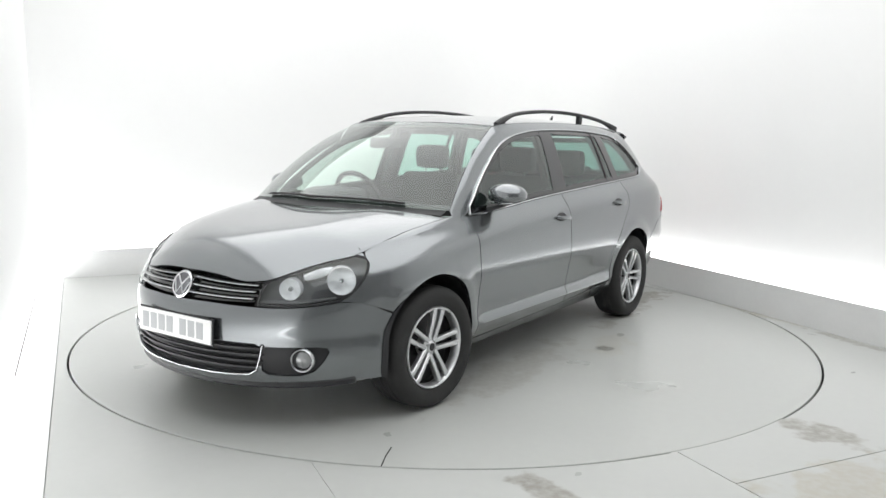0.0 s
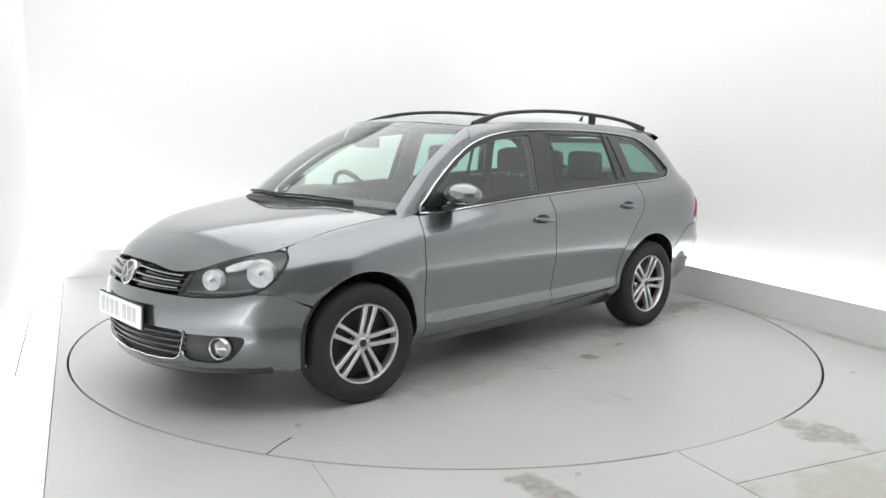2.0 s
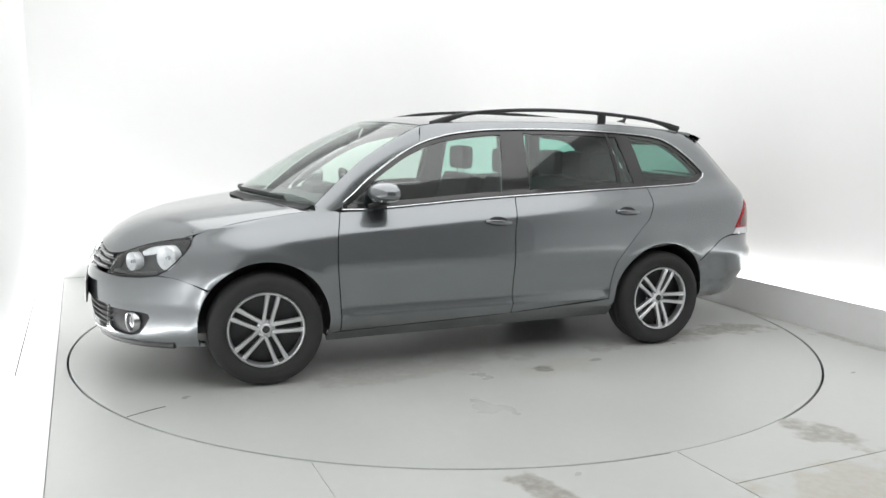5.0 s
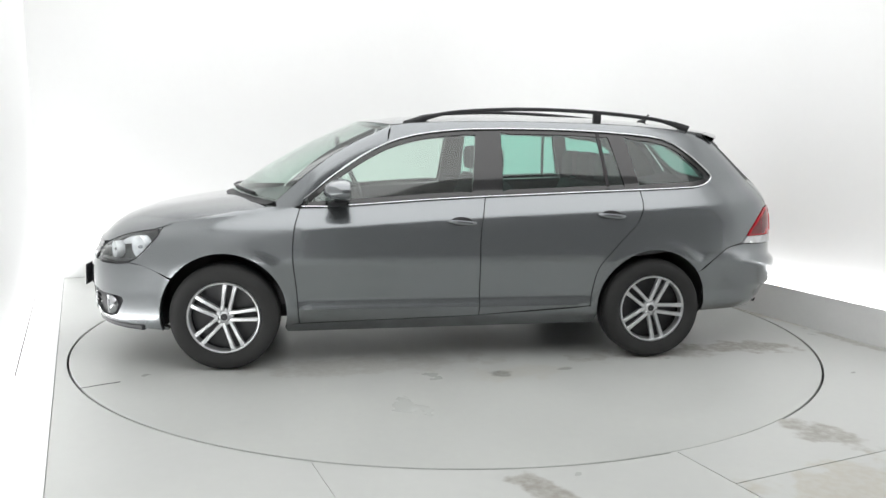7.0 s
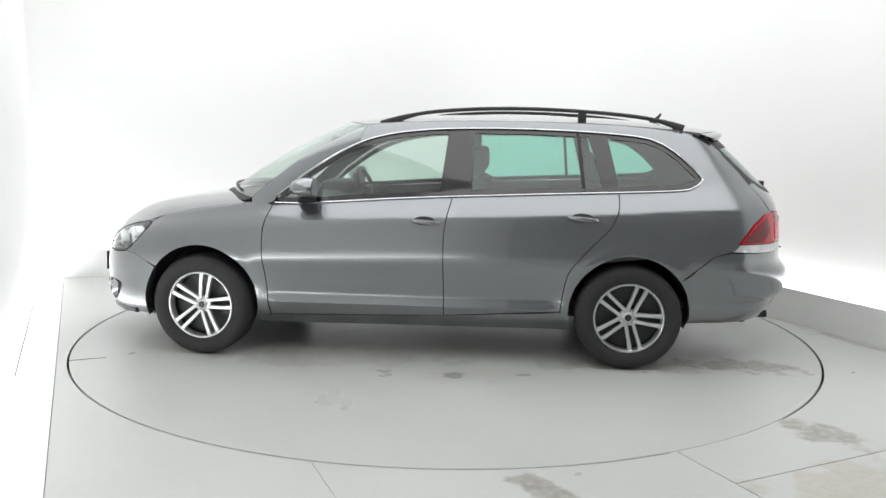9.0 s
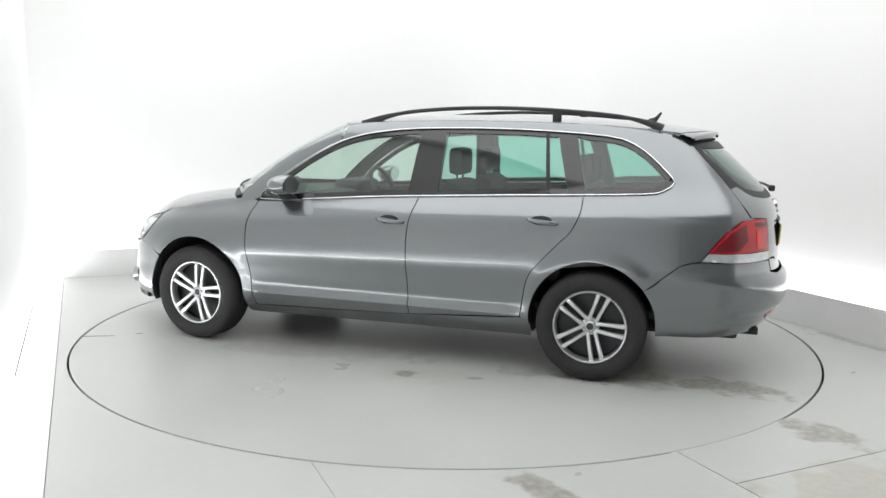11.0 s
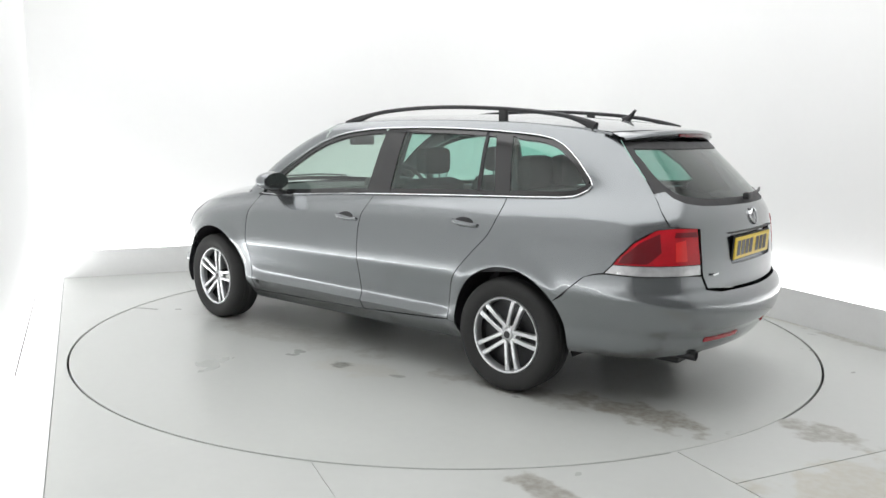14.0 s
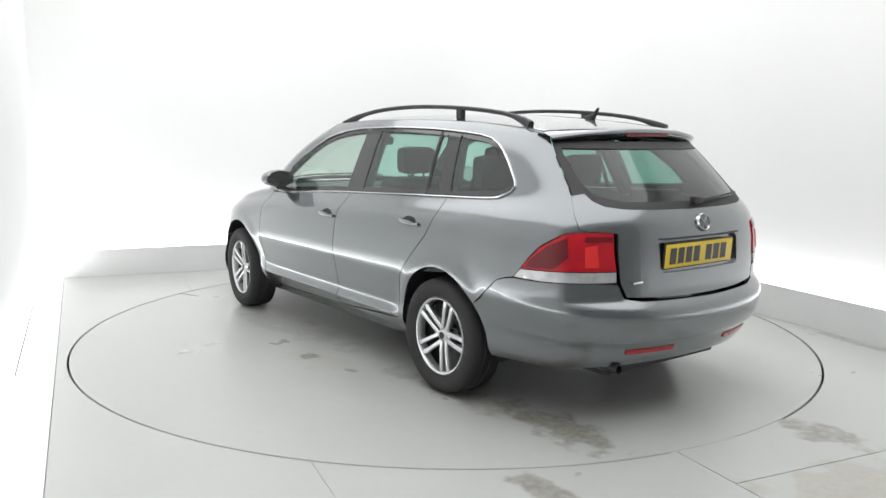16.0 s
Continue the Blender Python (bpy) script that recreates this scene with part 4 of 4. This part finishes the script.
for sgn in (1, -1):
    # body-coloured flange behind the joint of tailgate and quarter
    bm = bmesh.new()
    rows = []
    for k in range(14):
        z = 0.90 + 0.0145 * k
        a0 = tail_x(q_at(max(z, 0.94)), z)
        rows.append([bm.verts.new(Vector((q[0] + 0.005, sgn * (q[1] - 0.006), q[2]))) for q in (tail(a0 + d, z) for d in (-0.07, -0.02, 0.02, 0.07))])
    for a, b in zip(rows, rows[1:]):
        for i in range(3):
            bm.faces.new((a[i], a[i + 1], b[i + 1], b[i]))
    bmesh.ops.recalc_face_normals(bm, faces=bm.faces)
    part("joint_flange", bm, M_PAINT, tailgate)
plate("rear_plate", (-2.268, 0.03, 0.812), Matrix.Rotation(math.pi, 4, "Z") @ Matrix.Rotation(radians(3), 4, "Y"), M_PLATEY, M_INK, "yellow rear number plate with black bars")
badge("rear_badge", (-2.252, 0, 0.957), Matrix.Rotation(math.pi, 4, "Z") @ Matrix.Rotation(radians(-14), 4, "Y"), 0.045)
part("model_badge", box_bm(0.004, 0.10, 0.010, (-2.236, 0.42, 0.70), 0.001), M_CHROME, tailgate, "small chrome bar of lettering")

half = tyz([(0.2, 0.610), (0.42, 0.613), (0.505, 0.628), (0.535, 0.695)]) + [(ta(0.62, 0.70), 0.702)] + tx([(-2.0, 0.702), (-1.85, 0.705), (-1.80, 0.698), (-1.744, 0.6815), (-1.657, 0.6075)]) \
    + [(tail_x(x, z), z) for x, z in circle(HUB_R, R_ARCH, 143.2, 188, 12)] + tx([(-1.75, 0.272), (-2.0, 0.282)]) + tyz([(0.6, 0.29), (0.4, 0.30), (0.2, 0.305)])
REARB = [(0, 0.608)] + half + [(0, 0.306)] + [(-a, z) for a, z in half[::-1]]
rear_bumper = part("rear_bumper", patch(REARB, 0.022, tail, thick=0.03, invert=True, sy=0.016), M_PAINT, car)
for sgn in (1, -1):
    pl = tyz([(0.20, 0.362), (0.47, 0.362), (0.475, 0.384), (0.20, 0.384)])
    part("reflector", patch(pl if sgn > 0 else mirror_poly(pl), 0.02, tail, thick=0.006, lift=0.004, invert=True), M_REDLENS, rear_bumper, "red reflector strip")
    lampA = tyz([(0.545, 0.757), (0.545, 0.926)]) + tx([(-2.10, 0.929), (-2.045, 0.921), (-1.970, 0.860), (-1.908, 0.786), (-1.890, 0.757)])
    lampB = tyz([(0.545, 0.707), (0.545, 0.753)]) + tx([(-1.887, 0.753), (-1.853, 0.714), (-2.0, 0.707)]) + tyz([(0.62, 0.706)])
    la = part("tail_lamp", patch(lampA if sgn > 0 else mirror_poly(lampA), 0.02, tail, thick=0.03, lift=0.006, invert=True, sy=0.014), M_REDLENS, car, "red tail lamp with a clear lower strip")
    part("clear_lens", patch(lampB if sgn > 0 else mirror_poly(lampB), 0.02, tail, thick=0.03, lift=0.006, invert=True, sy=0.012), M_CLEARLAMP, la, "clear reversing lens")
    dk = tx([(-2.06, 0.906), (-1.995, 0.866), (-1.93, 0.80), (-1.908, 0.765), (-2.03, 0.765), (-2.075, 0.82)])
    part("outer_lens", patch(dk if sgn > 0 else mirror_poly(dk), 0.02, tail, thick=0.004, lift=0.0085, invert=True, sy=0.014), M_DARKRED, la, "darker red outer lens")
    dk2 = tyz([(0.553, 0.888), (0.553, 0.911), (0.66, 0.911), (0.67, 0.888)])
    part("inner_lens", patch(dk2 if sgn > 0 else mirror_poly(dk2), 0.02, tail, thick=0.004, lift=0.0085, invert=True, sy=0.014), M_DARKRED, la, "darker red inner lens")
    dk3 = tyz([(0.62, 0.775), (0.62, 0.875), (0.67, 0.865), (0.675, 0.775)])
    part("bright_lens", patch(dk3 if sgn > 0 else mirror_poly(dk3), 0.02, tail, thick=0.003, lift=0.0095, invert=True, sy=0.014), M_BRIGHTRED, la, "brighter red lens over the bulb")
part("exhaust_pipe", lathe([(0.020, -2.10), (0.024, -2.05), (0.024, -2.175), (0.020, -2.175), (0.020, -2.12)], 20, "x", at=(0, 0.47, 0.282)), M_ALLOYDARK, car, "dark steel exhaust pipe")

# roof spoiler
bm = bmesh.new()
rows = []
for k in range(-12, 13):
    y = k / 12
    yy = 0.56 * y
    z0 = roof_at(-1.70, yy)[2]
    back = -1.905 + 0.125 * abs(y) ** 3
    zb2 = 1.396 - 0.040 * abs(y) ** 2.4
    sec = [(-1.66, z0 + 0.001), ((back - 1.66) / 2, (z0 * 0.45 + zb2 * 0.55) + 0.006), (back + 0.03, zb2 + 0.004), (back, zb2 - 0.003), (back + 0.002, zb2 - 0.016)]
    rows.append([bm.verts.new((x, yy, z)) for x, z in sec])
for a, b in zip(rows, rows[1:]):
    for i in range(4):
        bm.faces.new((a[i], b[i], b[i + 1], a[i + 1]))
spoiler = part("roof_spoiler", bm, M_PAINT, car)
bm = bmesh.new()
rows = []
for k in range(-12, 13):
    y = k / 12
    back = -1.901 + 0.125 * abs(y) ** 3
    zb2 = 1.396 - 0.040 * abs(y) ** 2.4
    rows.append([bm.verts.new((x, 0.555 * y, z)) for x, z in ((back, zb2 - 0.008), (back + 0.012, zb2 - 0.05 * (1 - 0.5 * y ** 4)), (max(-1.80, back + 0.05), zb2 - 0.05 * (1 - 0.5 * y ** 4)))])
for a, b in zip(rows, rows[1:]):
    for i in range(2):
        bm.faces.new((a[i], a[i + 1], b[i + 1], b[i]))
part("spoiler_underside", bm, M_GLOSSBLACK, spoiler, "dark spoiler underside")
part("brake_light", box_bm(0.010, 0.32, 0.018, (-1.896, 0, 1.368), 0.003, turn=None), M_DARKRED, spoiler, "red high brake light")
# rear wiper
wp = [Vector(tail(ta(y, 1.08), z)) - Vector((0.022, 0, -0.012)) for y, z in ((0.03, 1.046), (-0.1, 1.056), (-0.25, 1.062), (-0.42, 1.068))]
wiper = part("rear_wiper", tube(wp, [0.03, 0.022, 0.016, 0.01], [0.022, 0.016, 0.012, 0.01]), M_BLACK, car, "black rear wiper")
part("wiper_boss", box_bm(0.035, 0.06, 0.035, wp[0] + Vector((0, -0.01, 0.004)), 0.01), M_BLACK, wiper)
part("aerial", tube([(-1.50, 0, 1.445), (-1.53, 0, 1.47), (-1.56, 0, 1.508)], [0.06, 0.026, 0.012]), M_BLACK, car, "short black roof aerial")

# ---- mirrors and handles ----
for sgn in (1, -1):
    bm = bmesh.new()
    bmesh.ops.create_uvsphere(bm, u_segments=28, v_segments=18, radius=1)
    for v in bm.verts:
        x, y, z = v.co
        x = max(x, -0.42)
        q = 1.0 - 0.16 * max(0, -y)
        z = z if z > 0 else z * 0.72
        v.co = Vector((0.612 + 0.105 * x * q, sgn * (0.852 + 0.114 * y), 1.028 + 0.068 * math.copysign(abs(z) ** 0.8, z) * q * (1 - 0.12 * y)))
    bmesh.ops.recalc_face_normals(bm, faces=bm.faces)
    mir = part("door_mirror", bm, M_PAINT, car, "body-coloured door mirror")
    bm = lathe([(0.001, 0.0), (0.85, 0.0), (0.95, 0.05)], 28, "x")
    for v in bm.verts:
        v.co = Vector((0.566 - 0.003 * v.co.x, sgn * (0.850 + 0.096 * v.co.y), 1.032 + 0.058 * v.co.z))
    part("mirror_glass", bm, M_CHROME, mir, "mirror glass")
    part("mirror_foot", tube([(0.64, sgn * 0.755, 0.950), (0.63, sgn * 0.79, 0.960), (0.615, sgn * 0.84, 0.978)], [0.12, 0.10, 0.09], [0.04, 0.03, 0.03]), M_BLACK, mir, "black mirror foot")
    part("mirror_line", tube([(0.665, sgn * 0.785, 0.985), (0.682, sgn * 0.845, 0.985), (0.662, sgn * 0.915, 0.992)], 0.012, 0.010), M_CHROME, mir, "bright indicator strip")
    for x0, z0 in ((-0.005, 0.857), (-0.918, 0.893)):
        L = 0.165
        door = (front_door if x0 > -0.5 else rear_door)[0 if sgn > 0 else 1]
        zt = lambda k: z0 - 0.015 * k / 10
        pts = []
        for k in range(11):
            x = x0 - L * k / 10
            y = side(x, zt(k))[1] + 0.006 + 0.026 * math.sin(math.pi * min(1, max(0, k / 10))) ** 0.35
            pts.append((x, sgn * y, zt(k)))
        hd = part("door_handle", tube(pts, 0.016, [0.018 + 0.008 * math.sin(math.pi * k / 10) for k in range(11)], up=(0, 0, 1)), M_PAINT, door)
        # recess shade laid on the flat door skin as a black oval
        shade_oval = [(x0 - L * 0.45 + 0.062 * math.cos(t), z0 - 0.004 + 0.026 * math.sin(t)) for t in [2 * math.pi * i / 20 for i in range(20)]]
        g2 = side if sgn > 0 else mirrored(side)
        part("handle_cup", patch(shade_oval, 0.012, g2, thick=0.0, lift=0.0015 , invert=sgn > 0), M_BLACK, hd, "flat black oval for the shade in the body-coloured handle recess")

# ---- wheels ----


def wheel(hub, phase, sgn, steer):
    y_in = -0.165
    w = part("wheel", lathe([(0.05, -0.06), (0.19, -0.055), (0.20, -0.03), (0.196, 0.0), (0.198, 0.02)], 48, "y"), M_ALLOYDARK, car, "alloy wheel with five twin spokes")
    w.matrix_basis = pose(hub[0], sgn * 0.825, 0.308, 0, 0, steer + (0 if sgn > 0 else 180))
    tyre = [(0.205, 0.022), (0.222, 0.036), (0.255, 0.044), (0.284, 0.040), (0.299, 0.026), (0.306, 0.006), (0.308, -0.02), (0.303, -0.024), (0.303, -0.030), (0.308, -0.034), (0.308, -0.065), (0.303, -0.069), (0.303, -0.075), (0.308, -0.079),
            (0.306, -0.13), (0.296, -0.155), (0.25, -0.165), (0.205, -0.15)]
    part("tyre", lathe(tyre, 72, "y"), M_TYRE, w, "black rubber tyre")
    part("rim", lathe([(0.188, -0.02), (0.190, 0.018), (0.196, 0.028), (0.203, 0.030), (0.208, 0.024), (0.209, 0.012)], 64, "y"), M_ALLOY, w, "silver alloy rim")
    for k in range(5):
        for s in (1, -1):
            bm = bmesh.new()
            rows = []
            for i, (r, o, wd, y0, th) in enumerate(((0.030, 0.020, 0.024, 0.004, 0.03), (0.075, 0.0225, 0.023, 0.012, 0.03), (0.13, 0.026, 0.023, 0.020, 0.03), (0.175, 0.0285, 0.026, 0.024, 0.03), (0.195, 0.0295, 0.030, 0.022, 0.03))):
                c = s * o
                ring = [(r, c - wd / 2, y0 - 0.006), (r, c - wd / 2 + 0.004, y0), (r, c + wd / 2 - 0.004, y0), (r, c + wd / 2, y0 - 0.006), (r, c + wd / 2 - 0.002, y0 - th), (r, c - wd / 2 + 0.002, y0 - th)]
                rows.append([bm.verts.new((p[0], p[2], p[1])) for p in ring])
            for a, b in zip(rows, rows[1:]):
                for i in range(6):
                    j = (i + 1) % 6
                    bm.faces.new((a[i], a[j], b[j], b[i]))
            bm.faces.new(rows[0])
            bm.faces.new(rows[-1])
            bmesh.ops.recalc_face_normals(bm, faces=bm.faces)
            sp = part("spoke", bm, M_ALLOY, w)
            sp.matrix_basis = pose(0, 0, 0, 0, phase + 72 * k, 0)
    cap = part("hub_cap", lathe([(0.001, 0.008), (0.022, 0.008), (0.028, 0.005), (0.034, -0.004), (0.05, -0.008), (0.052, -0.03)], 28, "y"), M_ALLOY, w, "silver centre cap")
    part("cap_disc", lathe([(0.001, 0.0098), (0.019, 0.0098), (0.021, 0.007)], 20, "y"), M_ALLOYDARK, cap, "dark round centre emblem")
    for k in range(5):
        a = radians(phase + 36 + 72 * k)
        bo = part("wheel_bolt", lathe([(0.001, 0.002), (0.009, 0.002), (0.010, -0.02)], 8, "y"), M_ALLOYDARK, w)
        bo.location = (0.056 * math.cos(a), -0.006, -0.056 * math.sin(a))
    disc = part("brake_disc", lathe([(0.06, -0.075), (0.14, -0.075), (0.142, -0.085), (0.06, -0.09)], 40, "y"), mat("brake_steel", (0.35, 0.34, 0.33), 0.4, metal=0.9), w, "steel brake disc")
    return w


# spoke angles run from the tail upwards in side view
for hub, ph in ((HUB_F, 180 + 78), (HUB_R, 180 + 68)):
    for sgn in (1, -1):
        wheel(hub, ph, sgn, -4.5 if hub is HUB_F else 0)

# ---- cabin ----


def seat(x, y, wd, name="front_seat"):
    s = part(name, box_bm(0.50, wd, 0.16, (x + 0.12, y, 0.52), 0.05), M_SEAT, car, "dark cloth seat")
    part("backrest", box_bm(0.13, wd, 0.62, (x - 0.20, y, 0.82), 0.05, turn=None), M_SEAT, s)
    b = s.children[0]
    b.data.transform(Matrix.Translation((x - 0.13, y, 0.55)) @ Matrix.Rotation(radians(-20), 4, "Y") @ Matrix.Translation((-(x - 0.13), -y, -0.55)))
    hx = x - 0.37
    part("headrest", box_bm(0.10, 0.26, 0.17, (hx, y, 1.19), 0.045), M_SEAT, s)
    for d in (0.06, -0.06):
        part("headrest_post", tube([(hx + 0.01, y + d, 1.04), (hx, y + d, 1.14)], 0.012), M_CHROME, s, "steel post")
    return s


for y in (0.36, -0.36):
    seat(0.0, y, 0.50)
bench = part("rear_bench", box_bm(0.45, 1.25, 0.16, (-0.72, 0, 0.52), 0.05), M_SEAT, car, "dark cloth rear bench")
ob = part("backrest", box_bm(0.13, 1.25, 0.55, (-1.0, 0, 0.80), 0.05), M_SEAT, bench)
ob.data.transform(Matrix.Translation((-0.95, 0, 0.55)) @ Matrix.Rotation(radians(-20), 4, "Y") @ Matrix.Translation((0.95, 0, -0.55)))
for y in (0.36, 0, -0.36):
    part("headrest", box_bm(0.10, 0.27, 0.19, (-1.13, y, 1.15), 0.045), M_SEAT, bench)
dash = part("dashboard", box_bm(0.40, 1.36, 0.26, (0.78, 0, 0.82), 0.08), M_TRIM, car, "dark grey dashboard")
part("instrument_hood", box_bm(0.22, 0.36, 0.10, (0.68, -0.36, 0.965), 0.04), M_TRIM, dash)
part("dash_top", patch([(1.25 - 0.30 * (y / 0.725) ** 2, y) for y in [-0.66 + 0.066 * k for k in range(21)]] + [(0.70, 0.66), (0.70, -0.66)], 0.06, lambda x, y: (x, y, 0.955), thick=0.03), M_TRIM, dash)
ring = [(0.45 + 0.08 * math.sin(t), -0.36 + 0.185 * math.cos(t), 0.93 + 0.17 * math.sin(t)) for t in [2 * math.pi * k / 32 for k in range(32)]]
sw = part("steering_wheel", tube(ring, 0.03, 0.03, closed=True, up=(1, 0, -0.4)), M_BLACK, car, "black steering wheel")
part("wheel_hub", box_bm(0.06, 0.20, 0.12, (0.47, -0.36, 0.92), 0.03), M_BLACK, sw)
part("interior_mirror", box_bm(0.03, 0.24, 0.065, (0.62, 0, 1.30), 0.015), M_BLACK, car, "black rear-view mirror")
part("cabin_floor", box_bm(2.9, 1.30, 0.05, (-0.5, 0, 0.36), 0.01), M_TRIM, car, "dark cabin floor")
part("boot_cover", box_bm(0.85, 1.15, 0.03, (-1.65, 0, 0.93), 0.01), M_TRIM, car, "dark load cover")
both("door_lining", [(0.75, 0.45), (0.75, 0.915), (-0.2, 0.975), (-1.2, 1.015), (-1.6, 1.03), (-1.75, 1.03), (-1.75, 0.7), (-0.9, 0.6), (-0.9, 0.45)], 0.06, M_TRIM, "dark door lining", thick=0.0, f=lambda x, z: (x, side(x, min(z, BELT(x) - 0.02))[1] - 0.06, z))

for nm, a0, a1, b0, b1 in (("centre", -0.17, -0.335, -0.21, -0.345), ("rear", -1.15, -1.23, -1.03, -1.12)):
    both("pillar_lining", [(a0, 1.0), (b0, 1.38), (b1, 1.38), (a1, 1.0)], 0.04, M_TRIM, "dark inner pillar lining", thick=0.03, f=lambda x, z: (x, side(x, z)[1] - 0.05, z))
both("pillar_lining", [(-1.56, 1.04), (-1.66, 1.10), (-1.60, 1.18), (-1.50, 1.26), (-1.38, 1.33), (-1.5, 1.36), (-1.66, 1.33), (-1.80, 1.22), (-1.92, 1.06), (-1.75, 1.02)], 0.03, M_TRIM, "dark inner tail pillar lining", thick=0.02, f=lambda x, z: (x, side(x, z)[1] - 0.05, z))


def motions():
    """Disc and car turn together; the table starts up during the first second."""
    spin = [(0.0, 55.5), (0.5, 53.35), (1.0, 50.3), (1.5, 46.92)] + [(t / 2, 57.2 - 6.852 * t / 2) for t in range(4, 33)]
    walk(turntable, [(t, pose(0, 0, 0, 0, 0, a)) for t, a in spin])
    walk(car, [(t, pose(0, 0, 0, 0, 0, 180 + a) @ pose(0.1408, 0.068, 0)) for t, a in spin])


motions()
